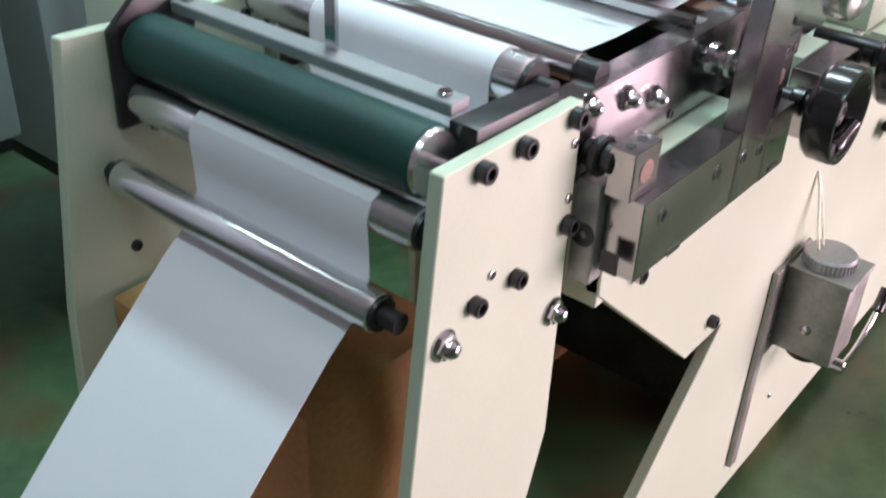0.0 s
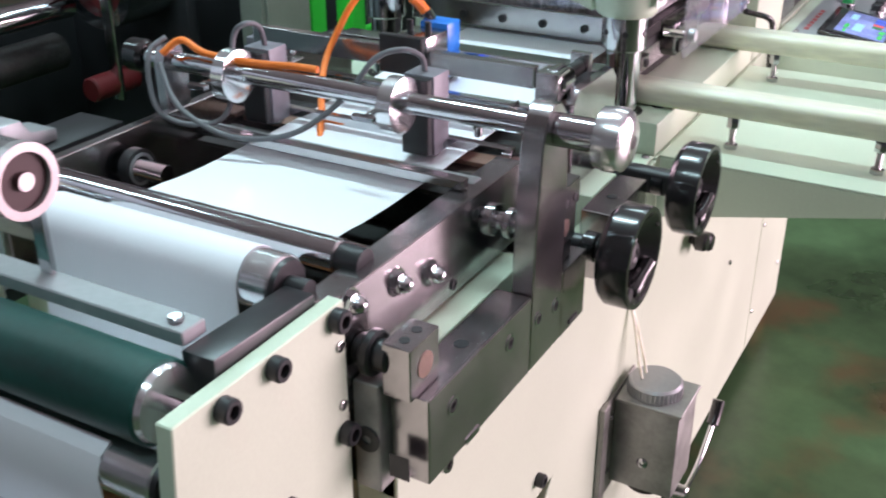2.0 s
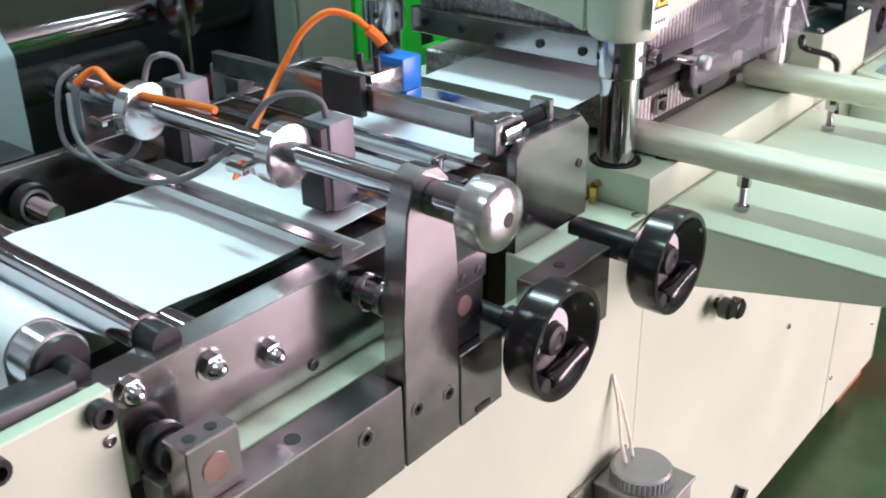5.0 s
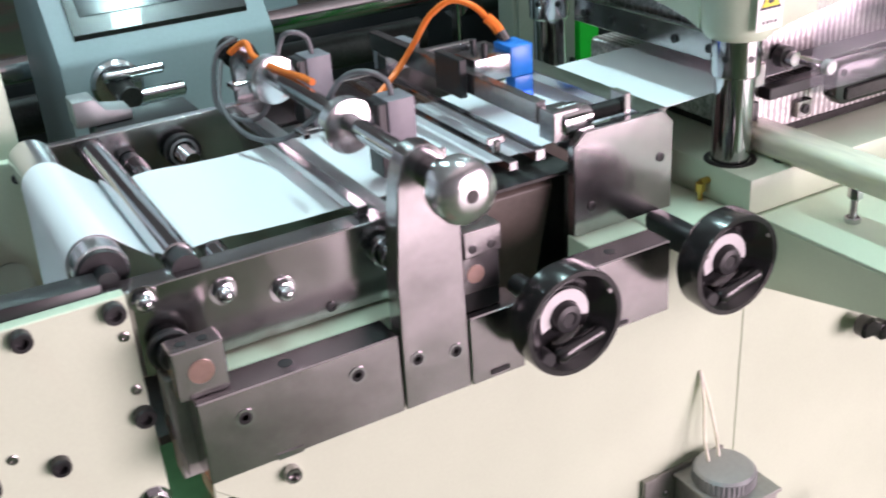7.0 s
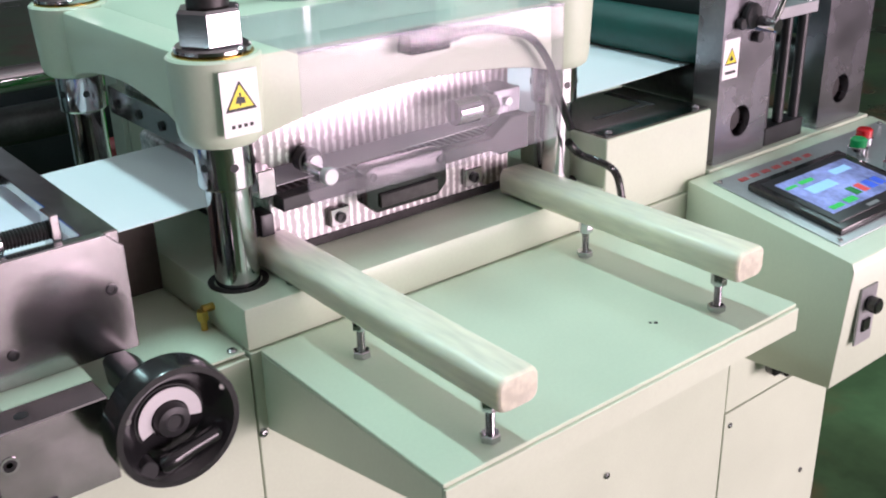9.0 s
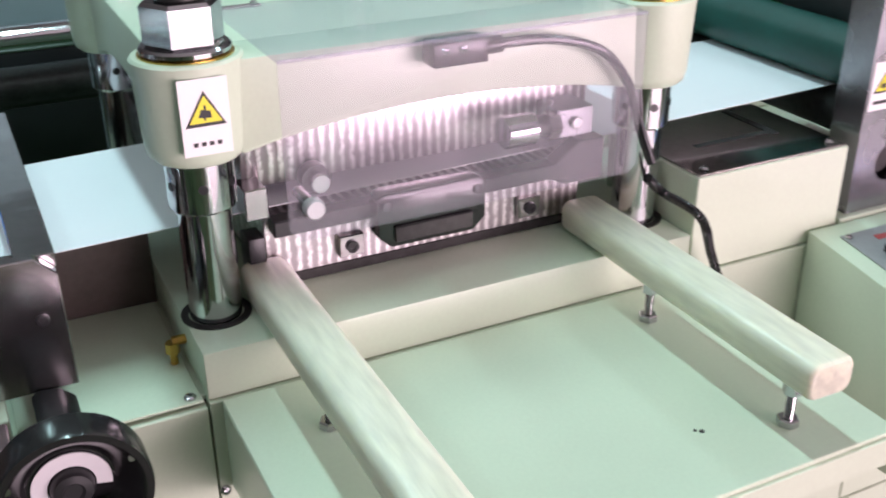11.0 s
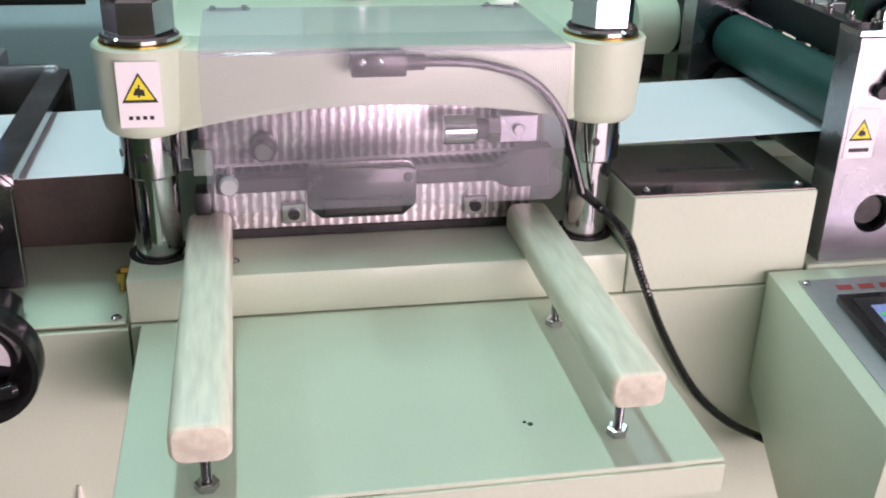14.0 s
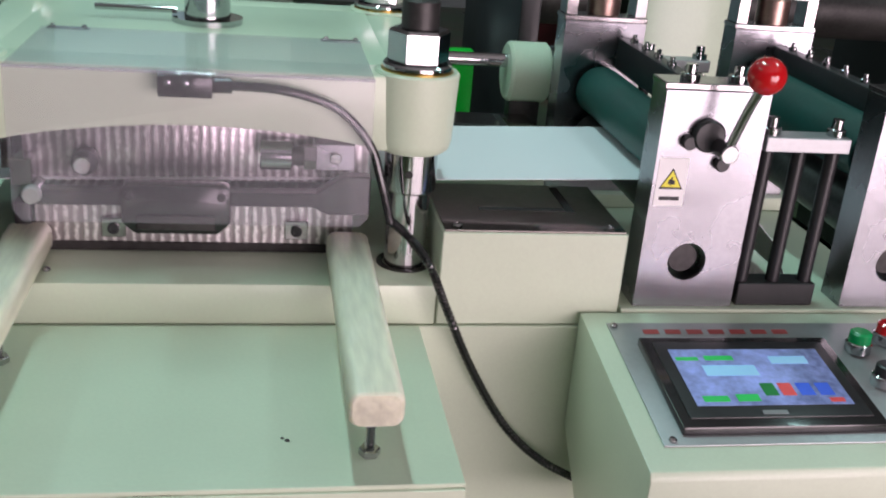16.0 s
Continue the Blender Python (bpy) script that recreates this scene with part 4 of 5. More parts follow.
def sensor_rod():
    r = thing("sensor_rod", (-0.415, 0.2, 0.170), "chrome cross rod with a rounded chrome end knob", "rod")
    x, z = -0.420, 0.177
    part("rod", rod((x, -0.085, z), "y", 0.525, 0.0105, 28, 0.001), CHROME, r)
    part("sleeve", rod((x, -0.078, z), "y", 0.038, 0.0150, 28, 0.001), CHROME, r)
    part("end_knob", lathe([(0.0, 0.024), (-0.002, 0.0275), (-0.018, 0.0285), (-0.024, 0.0265), (-0.028, 0.021), (-0.0305, 0.012)], (x, -0.078, z), "y", 40), ALU, r)
    part("knob_screw", rod((x, -0.1090, z), "y", 0.003, 0.0065, 16, 0.001), DARK, r)
    part("far_knob", lathe([(0, 0.014), (0.004, 0.018), (0.022, 0.018), (0.026, 0.012)], (x, 0.440, z), "y", 24), PLASTIC, r)
    part("far_hanger", prism([(x - 0.018, 0.02), (x + 0.018, 0.02), (x + 0.018, z), (x + 0.010, z + 0.018), (x - 0.010, z + 0.018), (x - 0.018, z)], "y", 0.402, 0.416, 0.001), STEEL, r)


sensor_rod()


def sensor_unit(y, label):
    s = thing("web_sensor", (-0.395, y, 0.15), label, "sensor", "sensors on the rod")
    x, z = -0.420, 0.177
    part("clamp_disc", lathe([(0, 0.023), (0.0015, 0.0275), (0.017, 0.0275), (0.0185, 0.024)], (x, y - 0.008, z - 0.004), "y", 32), ALU, s)
    part("case", box(-0.384, -0.354, y - 0.018, y + 0.016, 0.112, 0.193, 0.0015), GREYBOX, s)
    part("back_case", box(-0.3935, -0.3845, y - 0.016, y + 0.014, 0.114, 0.191, 0.001), BLACK, s)
    part("lens_foot", rod((-0.367, y - 0.002, 0.107), "z", 0.0052, 0.012, 20, 0.001), STEEL, s)
    bm = bmesh.new()
    rod((x - 0.040, y + 0.012, z - 0.006), "x", 0.022, 0.003, 10, 0, bm)
    box(x - 0.046, x - 0.039, y + 0.000, y + 0.024, z - 0.009, z - 0.003, 0.001, bm)
    part("wing_screw", bm, CHROME, s)
    return s


sensor_unit(0.124, "grey optical web sensor clamped on the rod")
sensor_unit(0.322, "grey optical web sensor near the far end of the rod")


def blue_sensor():
    s = thing("blue_sensor", (-0.18, 0.19, 0.12), "bright blue photoelectric sensor on a steel clamp", "sensor")
    part("case", box(-0.176, -0.146, 0.206, 0.244, 0.150, 0.186, 0.002), BLUE, s)
    part("lower_case", box(-0.172, -0.146, 0.206, 0.226, 0.122, 0.1498, 0.0015), BLUE, s)
    part("lens_block", box(-0.170, -0.148, 0.208, 0.224, 0.1165, 0.1218, 0.001), PLASTIC, s)
    part("lamp", box(-0.168, -0.150, 0.2045, 0.2058, 0.126, 0.131, 0), mat("lit_blue_lamp", (0.05, 0.12, 1.0), 0.3, emit=3.0, bump=0), s)
    part("clamp", box(-0.225, -0.1765, 0.206, 0.250, 0.152, 0.180, 0.0015), STEEL, s)
    part("clamp_jaw", box(-0.248, -0.2385, 0.200, 0.256, 0.142, 0.186, 0.001), BLACK, s)
    for y in (0.216, 0.240):
        part("clamp_screw", rod((-0.205, y, 0.180), "z", 0.014, 0.0038, 10), BLACK, s)
    part("connector", tube([(-0.167, 0.241, 0.194), (-0.171, 0.246, 0.203), (-0.178, 0.252, 0.212)], 0.0066, 10, 4), ORANGE, s)
    part("connector_nut", tube([(-0.164, 0.235, 0.185), (-0.167, 0.241, 0.195)], 0.0072, 10, 4), CHROME, s)


blue_sensor()


def cables():
    solid("orange_cable", tube([(-0.178, 0.252, 0.212), (-0.190, 0.262, 0.226), (-0.208, 0.280, 0.232), (-0.226, 0.300, 0.214), (-0.240, 0.313, 0.185), (-0.262, 0.318, 0.155), (-0.300, 0.300, 0.135), (-0.345, 0.270, 0.118), (-0.385, 0.245, 0.100)], 0.0038, 10), ORANGE, "bright orange sensor cable looping over the feed", "cable")
    solid("orange_cable", tube([(-0.412, 0.222, 0.191), (-0.414, 0.25, 0.191), (-0.420, 0.29, 0.190), (-0.428, 0.35, 0.194), (-0.425, 0.385, 0.203), (-0.440, 0.40, 0.190)], 0.0038, 10), ORANGE, "orange cable lying along the chrome rod", "cable")
    g = [(-0.370, 0.124, 0.192), (-0.374, 0.126, 0.208), (-0.390, 0.138, 0.217), (-0.405, 0.160, 0.208), (-0.425, 0.185, 0.170), (-0.45, 0.23, 0.135), (-0.47, 0.29, 0.128), (-0.475, 0.35, 0.150), (-0.455, 0.39, 0.185)]
    solid("grey_cable", tube(g, 0.0029, 10), GREYCABLE, "dark grey sensor cable hanging in a loop", "cable")
    g = [(-0.370, 0.320, 0.192), (-0.374, 0.322, 0.212), (-0.392, 0.325, 0.220), (-0.402, 0.335, 0.205), (-0.43, 0.325, 0.140), (-0.455, 0.345, 0.126), (-0.470, 0.385, 0.140), (-0.455, 0.405, 0.190), (-0.43, 0.402, 0.205)]
    solid("grey_cable", tube(g, 0.0029, 10), GREYCABLE, "grey sensor cable coiled beside the far sensor", "cable")


cables()


# ---- right of the press: cover boxes, outfeed rollers, console ----
def cover_box(y0, y1):
    b = thing("outfeed_cover_box", (0.585, (y0 + y1) / 2, 0), "cream sheet metal cover box with a dark polished lid", "cover box", "cover boxes")
    part("box_body", box(0.489, 0.685, y0, y1, 0.0, 0.103, 0.0012), PAINT, b)
    lid = part("lid", box(0.491, 0.683, y0 + 0.002, y1 - 0.002, 0.1032, 0.1055, 0.0005), mat("dark_polished_lid", (0.46, 0.43, 0.41), 0.13, 1.0, var=0.12, scale=6, bump=0.0), b)
    # Two thin black strips form an L on the lid.
    part("lid_black_line", box(0.538, 0.6335, y0 + 0.062, y0 + 0.070, 0.1053, 0.1060, 0), INK, lid)
    part("lid_black_line", box(0.634, 0.643, y0 + 0.058, y1 - 0.01, 0.1053, 0.1060, 0), INK, lid)
    for x in (0.505, 0.668):
        pan_screw(lid, (x, y0 + 0.012, 0.1055), 0.005, "z", 1)


cover_box(0.0005, 0.150)
cover_box(0.335, 0.470)


def bearing_block(x0, x1, y0, y1, near):
    b = thing("bearing_block", ((x0 + x1) / 2, y0, 0.02), "ground steel bearing block with a warning sticker" if near else "ground steel bearing block", "bearing block", "bearing blocks")
    xm = x0 + (x1 - x0) * 0.47
    n, r, zc = 28, 0.0215, 0.072
    bm = bmesh.new()
    sq = [(x0, 0.02), (x1, 0.02), (x1, 0.257), (x0, 0.257)]
    for y in (y0, y1):
        out = [bm.verts.new((u, y, v)) for u, v in sq]
        hole = [bm.verts.new((xm + r * math.cos(2 * math.pi * k / n), y, zc + r * math.sin(2 * math.pi * k / n))) for k in range(n)]
        ed = [bm.edges.new((out[k], out[(k + 1) % 4])) for k in range(4)] + [bm.edges.new((hole[k], hole[(k + 1) % n])) for k in range(n)]
        bmesh.ops.triangle_fill(bm, use_beauty=True, edges=ed)
    bm.verts.ensure_lookup_table()
    h = 4 + n
    for k in range(4):
        j = (k + 1) % 4
        bm.faces.new((bm.verts[k], bm.verts[j], bm.verts[h + j], bm.verts[h + k]))
    for k in range(n):
        j = (k + 1) % n
        bm.faces.new((bm.verts[4 + k], bm.verts[4 + j], bm.verts[h + 4 + j], bm.verts[h + 4 + k]))
    part("block", bm, BRUSHED, b)
    part("shaft_end", rod((xm, y0 + 0.012, zc), "y", 0.02, 0.016, 24), DARK, b)
    part("top_bar", box(x0 - 0.002, x1 + 0.002, y0 + 0.002, y1, 0.2575, 0.264, 0.001), STEEL, b)
    if y0 > 0.2:
        for x in (x0, x1 - 0.016):
            part("portal_leg", box(x, x + 0.016, y0 + 0.004, y1 - 0.004, 0.2642, 0.300, 0.001), STEEL, b)
        part("portal_head", box(x0, x1, y0 + 0.004, y1 - 0.004, 0.3002, 0.312, 0.001), STEEL, b)
        part("brass_bush", rod(((x0 + x1) / 2, (y0 + y1) / 2, 0.2642), "z", 0.0358, 0.022, 24, 0.002), COPPER, b)
        return b
    for x in (x0 + 0.03, x1 - 0.03):
        part("jack_screw", lathe([(0, 0.010), (0.006, 0.010), (0.007, 0.006), (0.016, 0.006)], (x, (y0 + y1) / 2, 0.264), "z", 16), CHROME, b)
    if near:
        st = part("warning_sticker", box(x0 + 0.004, x0 + 0.036, y0 - 0.0006, y0 - 0.0001, 0.135, 0.187, 0), WHITE, b, "white sticker with a yellow triangle")
        tri(st, x0 + 0.020, y0 - 0.0007, 0.164, 0.013)
        part("sticker_text", box(x0 + 0.009, x0 + 0.031, y0 - 0.0009, y0 - 0.0007, 0.1415, 0.1455, 0), INK, st)
    return b


bearing_block(0.703, 0.815, 0.005, 0.045, True)
bearing_block(0.703, 0.815, 0.385, 0.425, False)
bearing_block(0.945, 1.060, 0.005, 0.045, False)
bearing_block(0.945, 1.060, 0.385, 0.425, False)


def lever():
    l = thing("pressure_lever", (0.763, -0.01, 0.205), "chrome cam lever with a glossy red ball knob", "lever")
    part("cam_boss", rod((0.752, -0.006, 0.213), "y", 0.0105, 0.017, 24, 0.002), BLACK, l)
    part("cam_hub", rod((0.763, -0.034, 0.203), "y", 0.032, 0.0095, 20, 0.001), CHROME, l)
    part("arm", tube([(0.763, -0.026, 0.205), (0.771, -0.036, 0.248), (0.776, -0.044, 0.272)], 0.0048, 12, 4), CHROME, l)
    bm = bmesh.new()
    bmesh.ops.create_uvsphere(bm, u_segments=28, v_segments=18, radius=0.0185)
    bmesh.ops.translate(bm, verts=bm.verts, vec=(0.778, -0.047, 0.286))
    part("ball_knob", bm, RED, l, "glossy red ball")
    for x, z in ((0.733, 0.205), (0.772, 0.183)):
        bm = rod((x, -0.004, z), "y", 0.009, 0.0075, 16, 0.001)
        part("cap_screw", bm, BLACK, l)


lever()
roller("outfeed_roller", 0.757, 0.168, 0.0325, 0.060, 0.372, RUBBER, "dark green rubber covered outfeed roller", "outfeed rollers", 0.012, BLACK, BLACK)
roller("outfeed_roller", 0.757, 0.108, 0.0265, 0.060, 0.372, DARK, "dark steel counter roller under the web", "outfeed rollers", 0.012, BLACK)
roller("outfeed_roller", 0.985, 0.180, 0.0350, 0.060, 0.372, RUBBER, "dark green rubber covered roller of the second station", "outfeed rollers", 0.012, BLACK, BLACK)
roller("outfeed_roller", 0.985, 0.108, 0.0300, 0.060, 0.372, DARK, "dark steel roller of the second station", "outfeed rollers", 0.012, BLACK)


def tie_stand(dy, label):
    t = thing("tie_stand", (0.865, 0.02 + dy, 0.02), label, "stand", "tie stands")
    part("bridge", box(0.820, 0.915, 0.006 + dy, 0.034 + dy, 0.196, 0.212, 0.001), GREYPANEL, t)
    part("foot_plate", box(0.822, 0.913, 0.008 + dy, 0.036 + dy, 0.020, 0.046, 0.001), BLACK, t)
    for x in (0.829, 0.866, 0.904):
        part("pillar", rod((x, 0.020 + dy, 0.046), "z", 0.150, 0.0075, 16), BLACK, t)
    for x in (0.830, 0.903):
        part("nut", lathe([(0, 0.010), (0.007, 0.010), (0.008, 0.006), (0.018, 0.006)], (x, 0.020 + dy, 0.212), "z", 12), CHROME, t)


tie_stand(0.0, "steel tie bridge on three black pillars")
tie_stand(0.376, "steel tie bridge on three black pillars behind the rollers")


def outfeed_frame():
    f = thing("outfeed_plinth", (0.9, 0.2, 0), "cream painted plinth under the outfeed blocks", "plinth")
    part("near_sill", box(0.688, 1.075, -0.0025, 0.06, 0.0, 0.0195, 0.001), PAINT, f)
    part("far_sill", box(0.688, 1.075, 0.37, 0.44, 0.0, 0.0195, 0.001), PAINT, f)
    for x in (0.778, 1.004):
        br = part("scraper_bridge", box(x, x + 0.022, 0.0455, 0.3845, 0.196, 0.238, 0.002), BLACK, f, "black scraper bridge over the green roller")
        for k in range(7):
            y = 0.075 + 0.046 * k
            part("bridge_screw", lathe([(0, 0.0055), (0.005, 0.0055), (0.006, 0.0030), (0.011, 0.0030)], (x + 0.011, y, 0.238), "z", 12), CHROME, br)


outfeed_frame()


def console():
    c = thing("control_console", (0.85, -0.12, -0.1), "cream sheet metal operator console with a touch screen", "console")
    x0, x1 = 0.642, 1.08
    prof = [(-0.0045, 0.0165), (-0.242, -0.021), (-0.246, -0.030), (-0.236, -0.190), (-0.10, -0.200), (-0.0045, -0.120)]
    part("housing", prism(prof, "x", x0, x1, 0.0015), PAINT, c)
    sl = (0.0375) / 0.2375

    def on(y, up=0.0):
        return 0.0165 + (y + 0.0045) * sl + up

    def slab(xa, xb, ya, yb, lo, hi, bev=0.0005):
        b = box(xa, xb, ya, yb, 0, 1, 0)
        for v in b.verts:
            v.co.z = on(v.co.y, hi if v.co.z > 0.5 else lo)
        return bevelled(b, bev, 2)

    pan = part("panel", slab(0.665, 1.065, -0.212, -0.026, 0.0002, 0.0018), GREYPANEL, c, "grey aluminium control panel")
    for x, y in ((0.671, -0.032), (0.679 - 0.004, -0.205), (1.058, -0.032), (1.058, -0.205)):
        pan_screw(pan, (x, y, on(y, 0.0018)), 0.004, "z", 1)
    scr = part("touch_screen", slab(0.686, 0.891, -0.200, -0.064, 0.0019, 0.011, 0.002), PLASTIC, c, "black framed touch screen, switched on")
    part("inner_frame", slab(0.697, 0.880, -0.189, -0.075, 0.0105, 0.0125, 0.0006), BLACK, scr)
    glow = mat("lit_screen", (0.30, 0.36, 0.72), 0.15, var=0.25, scale=14, bump=0, emit=0.17)
    part("display", slab(0.709, 0.868, -0.173, -0.088, 0.0126, 0.0131, 0), glow, scr)
    cols = {"green": (0.05, 0.55, 0.12), "dkgreen": (0.03, 0.22, 0.06), "red": (0.75, 0.10, 0.10), "blue": (0.06, 0.14, 0.75), "cyan": (0.35, 0.65, 0.95)}
    for k, xa, xb, ya, yb in (("green", 0.752, 0.775, -0.168, -0.158), ("dkgreen", 0.783, 0.797, -0.160, -0.142), ("red", 0.801, 0.815, -0.160, -0.142), ("blue", 0.820, 0.835, -0.160, -0.142), ("blue", 0.840, 0.855, -0.160, -0.142), ("red", 0.846, 0.861, -0.170, -0.164),
                              ("green", 0.712, 0.735, -0.106, -0.101), ("green", 0.742, 0.772, -0.106, -0.099), ("cyan", 0.735, 0.79, -0.130, -0.114), ("green", 0.718, 0.744, -0.168, -0.160), ("cyan", 0.81, 0.85, -0.112, -0.100)):
        part("screen_button", slab(xa, xb, ya, yb, 0.0132, 0.0135, 0), mat("lit_" + k, cols[k], 0.3, var=0.05, bump=0, emit=0.19), scr)
    part("maker_plate", slab(0.770, 0.795, -0.1855, -0.180, 0.0126, 0.0129, 0), GREYPANEL, scr)
    for k in range(7):
        part("panel_text", slab(0.700 + 0.024 * k, 0.717 + 0.024 * k, -0.046, -0.038, 0.0019, 0.0021, 0), mat("faded_red_ink", (0.35, 0.05, 0.05), 0.6, bump=0), pan)
    for x, y, m in ((0.925, -0.075, mat("green_push_button", (0.01, 0.28, 0.08), 0.25, bump=0)), (0.965, -0.060, RED), (0.925, -0.13, BLACK), (0.965, -0.13, BLACK)):
        b = part("push_button", lathe([(0, 0.0135), (0.010, 0.0135), (0.011, 0.012)], (x, y, on(y, 0.002)), "z", 24), CHROME, c)
        part("button_cap", lathe([(0, 0.0115), (0.010, 0.0115), (0.012, 0.009)], (x, y, on(y, 0.013)), "z", 24), m, b)
    pl = part("switch_plate", box(0.665, 0.70, -0.2475, -0.2442, -0.135, -0.060, 0.0005), GREYPANEL, c)
    part("switch_knob", rod((0.683, -0.262, -0.082), "y", 0.0145, 0.010, 20, 0.002), PLASTIC, pl)
    part("switch_rocker", box(0.674, 0.690, -0.2505, -0.2477, -0.118, -0.102, 0.001), PLASTIC, pl)


console()


def press_cable():
    P = [(0.436, 0.012, 0.11), (0.458, 0.014, 0.09), (0.474, -0.025, 0.076), (0.494, -0.025, 0.03), (0.528, -0.025, -0.043), (0.57, -0.025, -0.111), (0.614, -0.025, -0.154), (0.662, -0.025, -0.182)]
    solid("press_cable", tube(P, 0.0050, 10, 24, None, 0.0010), PLASTIC, "black corrugated cable hanging from the press to the console", "cable")


press_cable()


# ---- oil lubricator on the cabinet front ----
def lubricator():
    l = thing("oil_lubricator", (-0.04, -0.05, -0.45), "grey cast oil lubricator with a knurled filler cap", "lubricator")
    x, y, z = -0.062, -0.050, -0.312
    part("mount_plate", box(x - 0.066, x + 0.040, -0.0085, -0.0042, z - 0.150, z + 0.010, 0.001), STEELBOX, l)
    part("drop_rail", box(x - 0.088, x - 0.067, -0.0125, -0.0042, FZ + 0.12, z + 0.012, 0.001), STEELBOX, l, "grey steel rail down the cabinet front")
    part("body", box(x - 0.040, x + 0.040, -0.098, -0.0087, z - 0.135, z, 0.003), STEELBOX, l)
    part("top_flange", box(x - 0.043, x + 0.043, -0.101, -0.0087, z, z + 0.005, 0.001), STEELBOX, l)
    bm = bmesh.new()
    seg = 40
    lathe([(0, 0.036), (0.016, 0.036), (0.019, 0.033), (0.021, 0.015)], (x, y, z + 0.005), "z", seg, bm)
    part("filler_cap", bm, GREYPANEL, l)
    for k in range(seg):
        a = 2 * math.pi * k / seg
        bm = box(-0.0013, 0.0013, -0.001, 0.001, 0, 0.014, 0)
        bmesh.ops.transform(bm, matrix=Matrix.Translation((x + 0.0362 * math.cos(a), y + 0.0362 * math.sin(a), z + 0.006)), verts=bm.verts)
        part("cap_knurl", bm, GREYPANEL, l, smooth=False)
    for dx, dz in ((-0.053, -0.02), (-0.053, -0.11)):
        pan_screw(l, (x + dx, -0.0085, z + dz), 0.004)
    pan_screw(l, (x - 0.040, y - 0.004, z - 0.088), 0.008, "x")
    part("bottom_bowl", rod((x, y, z - 0.153), "z", 0.018, 0.028, 24, 0.003), DARK, l)
    part("pump_pivot", rod((x + 0.034, -0.104, z - 0.176), "y", 0.050, 0.011, 18, 0.002), CHROME, l)
    part("pump_handle", tube([(x + 0.034, -0.098, z - 0.176), (x + 0.100, -0.096, z - 0.183), (x + 0.165, -0.092, z - 0.178), (x + 0.206, -0.090, z - 0.166)], 0.0042, 10), CHROME, l, "bent chrome pump lever")
    part("handle_grip", tube([(x + 0.204, -0.090, z - 0.168), (x + 0.216, -0.090, z - 0.155), (x + 0.228, -0.090, z - 0.136)], 0.0098, 14, 4), PLASTIC, l, "black lever grip")
    for off in (0.0, 0.012):
        part("oil_pipe", tube([(x - 0.008 + off, -0.04, z + 0.004), (x - 0.012 + off * 1.5, -0.028, z + 0.05), (x - 0.006 + off * 0.6, -0.016, z + 0.10), (x - 0.004, -0.005, z + 0.135)], 0.0022, 8), NYLON, l)


lubricator()


def floor_objects():
    solid("packing_board", box(-0.90, -0.705, 0.12, 0.395, FZ, -0.14, 0.002), BROWN, "brown board box standing under the infeed", "box")


floor_objects()


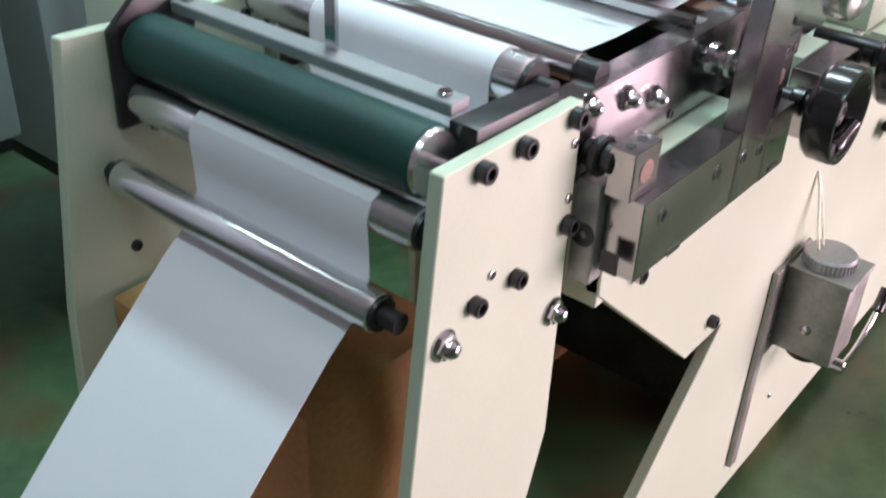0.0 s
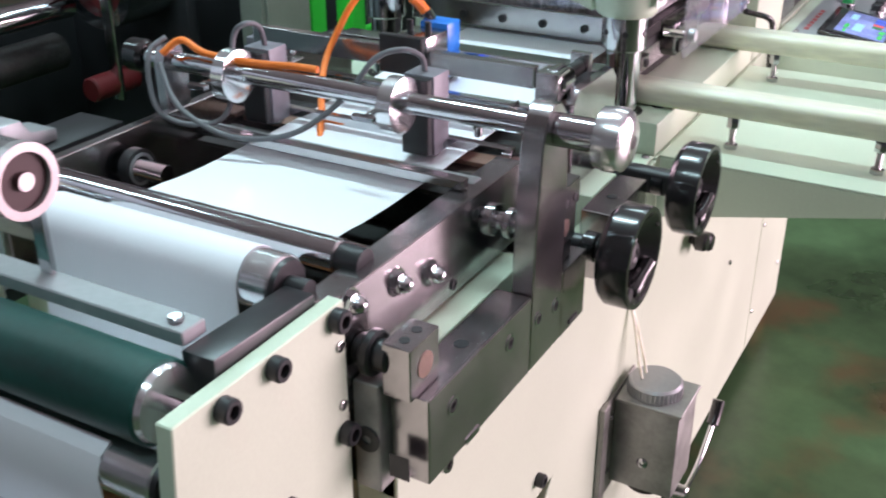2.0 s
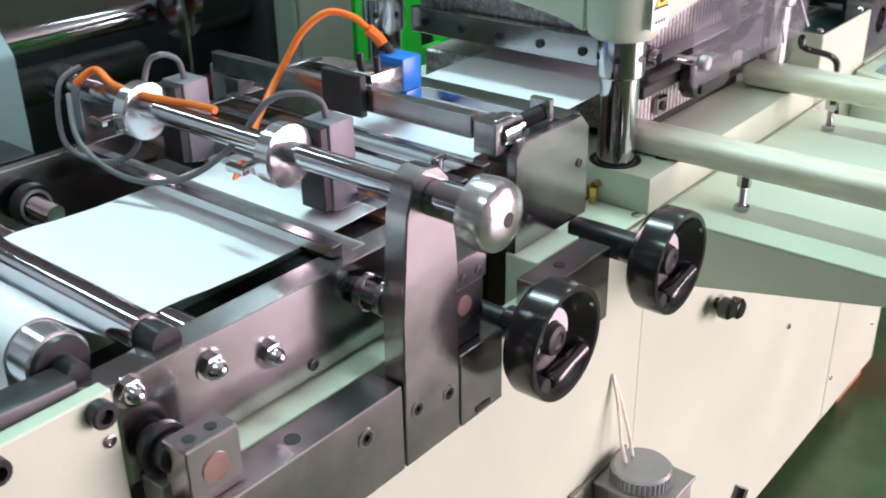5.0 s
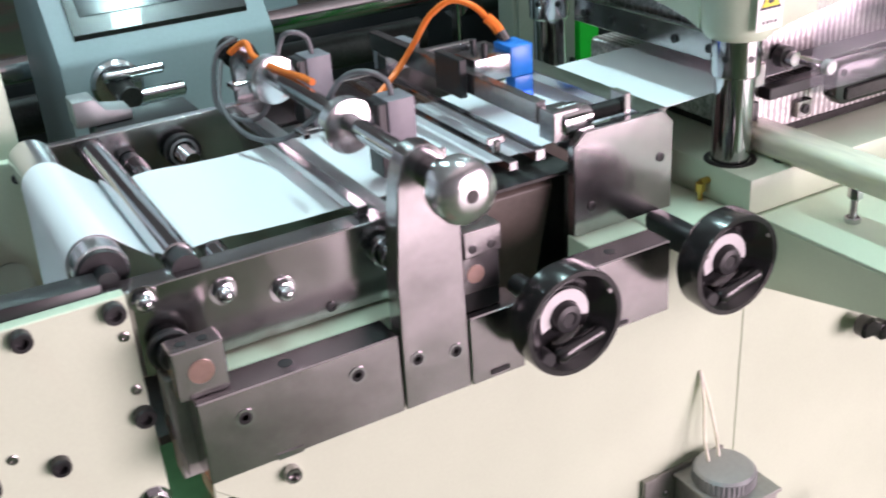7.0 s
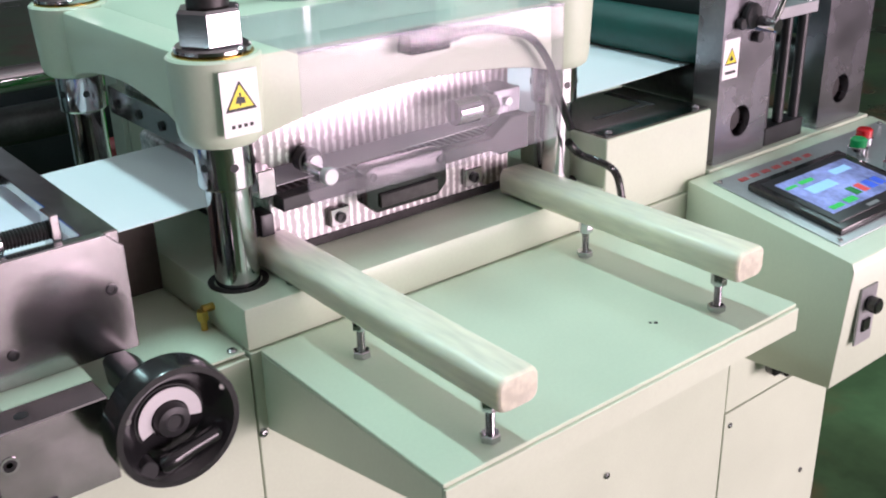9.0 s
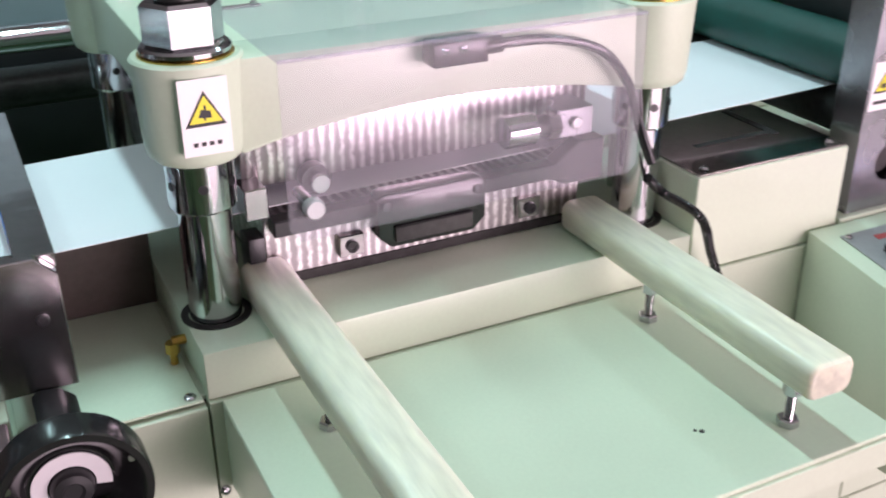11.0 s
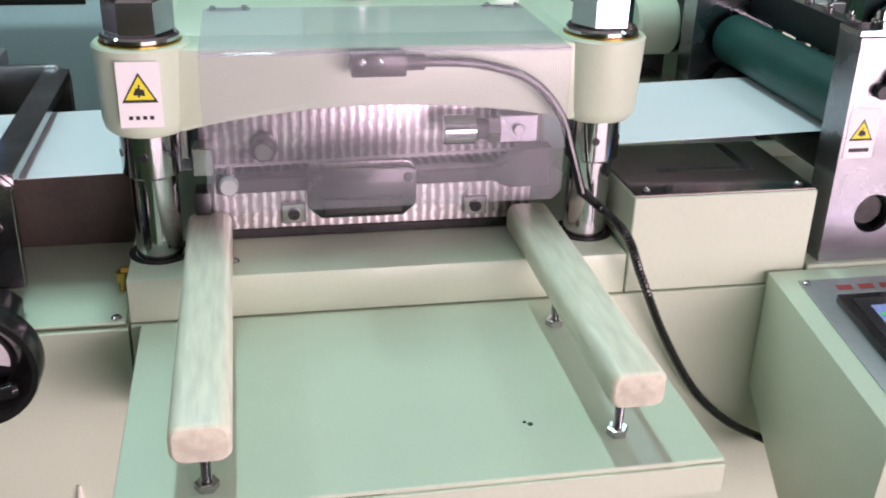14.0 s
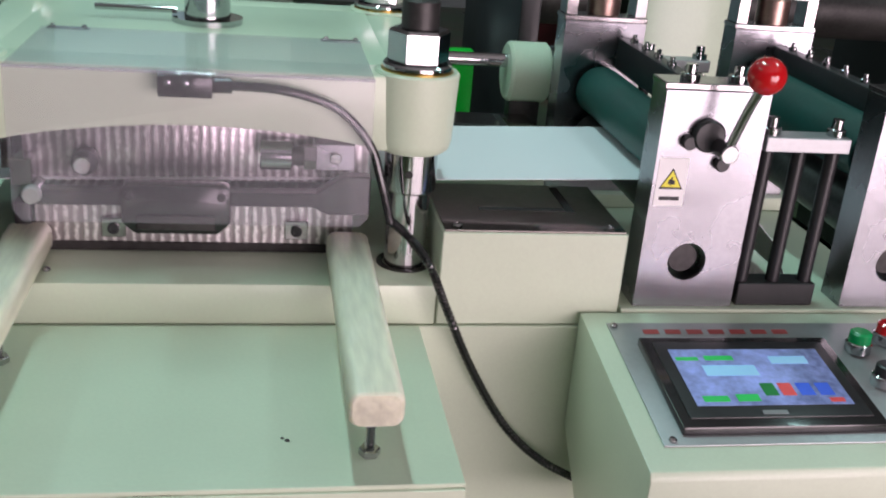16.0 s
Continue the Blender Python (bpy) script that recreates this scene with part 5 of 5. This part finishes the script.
# ---- behind the machine ----
def far_machine():
    m = thing("winder_console", (-0.33, 1.25, FZ), "blue-grey winder console with a sloping dark display", "console")
    part("housing", prism([(1.10, -0.40), (1.50, -0.40), (1.50, 0.30), (1.34, 0.34), (1.10, 0.035)], "x", -0.53, -0.13, 0.008), BLUEGREY, m)
    part("plinth", box(-0.525, -0.135, 1.105, 1.495, -0.43, -0.4005, 0.003), BLACK, m)
    for px in (-0.30, -0.19):
        part("leg", box(px, px + 0.05, 1.36, 1.44, FZ, -0.4305, 0.003), BLACK, m)
    sl = (0.34 - 0.035) / 0.24

    def lid(xa, xb, ya, yb, lift, thick):
        b = box(xa, xb, ya, yb, 0, 1, 0)
        for v in b.verts:
            up = lift + (thick if v.co.z > 0.5 else 0)
            v.co.z = 0.035 + (v.co.y - 1.10) * sl + up * 1.5
        return b

    part("display_frame", lid(-0.49, -0.17, 1.125, 1.32, 0.001, 0.006), PLASTIC, m)
    part("display_glass", lid(-0.47, -0.19, 1.145, 1.30, 0.0075, 0.001), mat("dark_display_glass", (0.03, 0.035, 0.04), 0.12, bump=0), m)
    cap = part("bearing_cap", lathe([(0, 0.046), (-0.014, 0.046), (-0.020, 0.040), (-0.022, 0.020)], (-0.440, 1.0995, -0.012), "y", 36), STEEL, m, "round steel bearing cap")
    part("clamp_jaw", rod((-0.470, 1.045, 0.016), "x", 0.105, 0.010, 18, 0.003), CHROME, cap)
    part("clamp_jaw", rod((-0.462, 1.010, -0.018), "x", 0.120, 0.013, 18, 0.003), CHROME, cap)
    part("spindle", rod((-0.440, 0.99, -0.012), "y", 0.087, 0.020, 24, 0.002), DARK, cap)

    u = thing("winder_machine", (0.0, 1.6, FZ), "dark winder with a long chrome shaft behind the press", "machine")
    part("main_shaft", rod((-1.20, 1.60, -0.080), "x", 1.68, 0.030, 32, 0.003), CHROME, u, "long polished chrome shaft")
    part("lower_shaft", rod((-1.20, 1.66, -0.20), "x", 1.68, 0.045, 32, 0.003), DARK, u)
    part("side_frame", box(-1.24, -1.20, 1.45, 1.85, FZ, 0.05, 0.004), BLACK, u)
    part("side_frame", box(0.665, 0.70, 1.40, 1.85, FZ, -0.02, 0.004), BLACK, u)
    part("back_beam", box(-1.20, 0.665, 1.80, 1.84, -0.45, -0.12, 0.004), BLACK, u)
    dr = part("brake_drum", ring((0.50, 1.52, -0.03), "x", 0.15, 0.075, 0.105, 44), CHROME, u)
    part("drum_web", rod((0.53, 1.52, -0.03), "x", 0.06, 0.075, 40), mat("dark_red_paint", (0.20, 0.010, 0.012), 0.4), dr)
    part("drum_hub", rod((0.48, 1.52, -0.03), "x", 0.05, 0.028, 24, 0.003), BLACK, dr)
    part("drum_arm", box(0.485, 0.50, 1.47, 1.50, -0.30, 0.02, 0.003), STEEL, dr)
    part("lower_drum", rod((0.42, 1.50, -0.26), "x", 0.14, 0.030, 36, 0.004), mat("worn_red_paint", (0.12, 0.010, 0.012), 0.5), u)

    z = thing("rear_slide_block", (-0.53, 0.46, 0.03), "black oxide slide block on the rear rail", "slide block")
    part("block", box(-0.60, -0.48, 0.425, 0.49, 0.031, 0.125, 0.003), BLACK, z)
    part("support", box(-0.60, -0.48, 0.421, 0.47, -0.05, 0.030, 0.002), DARK, z)
    part("bracket", prism([(-0.62, 0.126), (-0.555, 0.126), (-0.555, 0.138), (-0.585, 0.143), (-0.595, 0.158), (-0.62, 0.158)], "y", 0.440, 0.480, 0.002), GREYPANEL, z)

    p = thing("cream_column", (-0.728, 0.525, FZ), "cream painted square machine column behind the infeed", "column")
    part("column_body", box(-0.775, -0.681, 0.484, 0.57, FZ, 0.205, 0.004), PAINT, p)
    q = thing("grey_switch_cabinet", (-1.1, 1.0, FZ), "blue-grey sheet metal switch cabinet on dark legs", "cabinet")
    part("housing", box(-1.45, -0.80, 0.70, 1.10, -0.10, 0.55, 0.006), BLUEGREY, q)
    part("plinth", box(-1.44, -0.81, 0.71, 1.09, -0.12, -0.1005, 0.002), BLACK, q)
    for x in (-1.40, -1.15):
        for y in (0.74, 1.04):
            part("leg", box(x, x + 0.05, y, y + 0.05, FZ, -0.1205, 0.002), BLACK, q)

    g = thing("sheet_screen", (0.03, 2.2, FZ), "flat blue-grey sheet metal screen behind the press", "screen")
    part("sheet", box(-0.30, 0.35, 2.20, 2.23, FZ, 0.9, 0.002), BLUEGREY, g)

    f = thing("green_rack", (0.45, 0.85, FZ), "bright green painted steel rack frame behind the press", "rack")
    for x in (0.365, 0.50, 0.625):
        part("upright", box(x, x + 0.045, 0.80, 0.84, FZ, 0.125, 0.002), BRIGHTGREEN, f)
    part("cross_rail", box(0.410, 0.6245, 0.81, 0.83, -0.10, -0.06, 0.002), BRIGHTGREEN, f)
    k = thing("wall_cabinet", (0.28, 1.0, FZ), "shallow sheet metal cabinet, shaded grey-green, beside the green rack", "cabinet")
    part("housing", box(0.215, 0.355, 0.80, 0.85, FZ, 0.45, 0.004), SHADED_PAINT, k)
    dd = part("door", box(0.223, 0.347, 0.792, 0.7995, FZ + 0.06, 0.44, 0.002), SHADED_PAINT, k)
    part("handle", box(0.332, 0.340, 0.778, 0.7915, -0.15, -0.05, 0.002), PLASTIC, dd)

    o = thing("drive_motor", (0.64, 0.50, 0.15), "cream drive motor with a black end cap", "motor")
    part("casing", rod((0.653, 0.49, 0.163), "x", 0.060, 0.043, 32, 0.004), PAINT, o)
    part("end_cap", rod((0.7132, 0.49, 0.163), "x", 0.026, 0.040, 32, 0.006), PLASTIC, o)
    part("foot", box(0.660, 0.705, 0.475, 0.505, 0.0, 0.128, 0.002), DARK, o)
    part("shaft", rod((0.52, 0.49, 0.178), "x", 0.1328, 0.010, 16), CHROME, o)

    d = thing("rear_winder", (1.3, 1.2, FZ), "dark winder machine standing behind the outfeed", "machine")
    part("frame", box(0.78, 0.82, 0.95, 1.5, FZ, 0.45, 0.003), BLACK, d)
    part("frame", box(1.75, 1.79, 0.95, 1.5, FZ, 0.45, 0.003), BLACK, d)
    part("roller", rod((0.82, 1.05, 0.20), "x", 0.93, 0.06, 32, 0.003), DARK, d)
    part("roller", rod((0.82, 1.25, 0.32), "x", 0.93, 0.04, 32, 0.003), STEEL, d)
    part("cloth_roll", rod((0.825, 1.32, 0.12), "x", 0.13, 0.10, 36, 0.01), mat("dark_red_cloth", (0.07, 0.008, 0.012), 0.8), d)

    w = thing("supply_cabinet", (1.08, 0.92, FZ), "tall cream sheet metal cabinet behind the outfeed", "cabinet")
    part("housing", box(0.985, 1.180, 0.895, 0.945, FZ, 0.60, 0.004), PAINT, w)
    part("door", box(0.992, 1.173, 0.887, 0.8945, FZ + 0.05, 0.59, 0.002), PAINT, w)


far_machine()


# ---- what moves ----
def motions():
    base = pose(*HEAD.location)
    beat, top, rise = 1.98, 12.90, 0.0093
    times = [0.0] + [top + beat / 8 * k for k in range(-52, 13)] + [16.0]
    rows = [(t, -0.001 + rise * math.cos(2 * math.pi * (t - top) / beat)) for t in times if 0.0 <= t <= 16.0]
    walk(HEAD, [(t, Matrix.Translation((0, 0, dz)) @ base) for t, dz in rows])


motions()
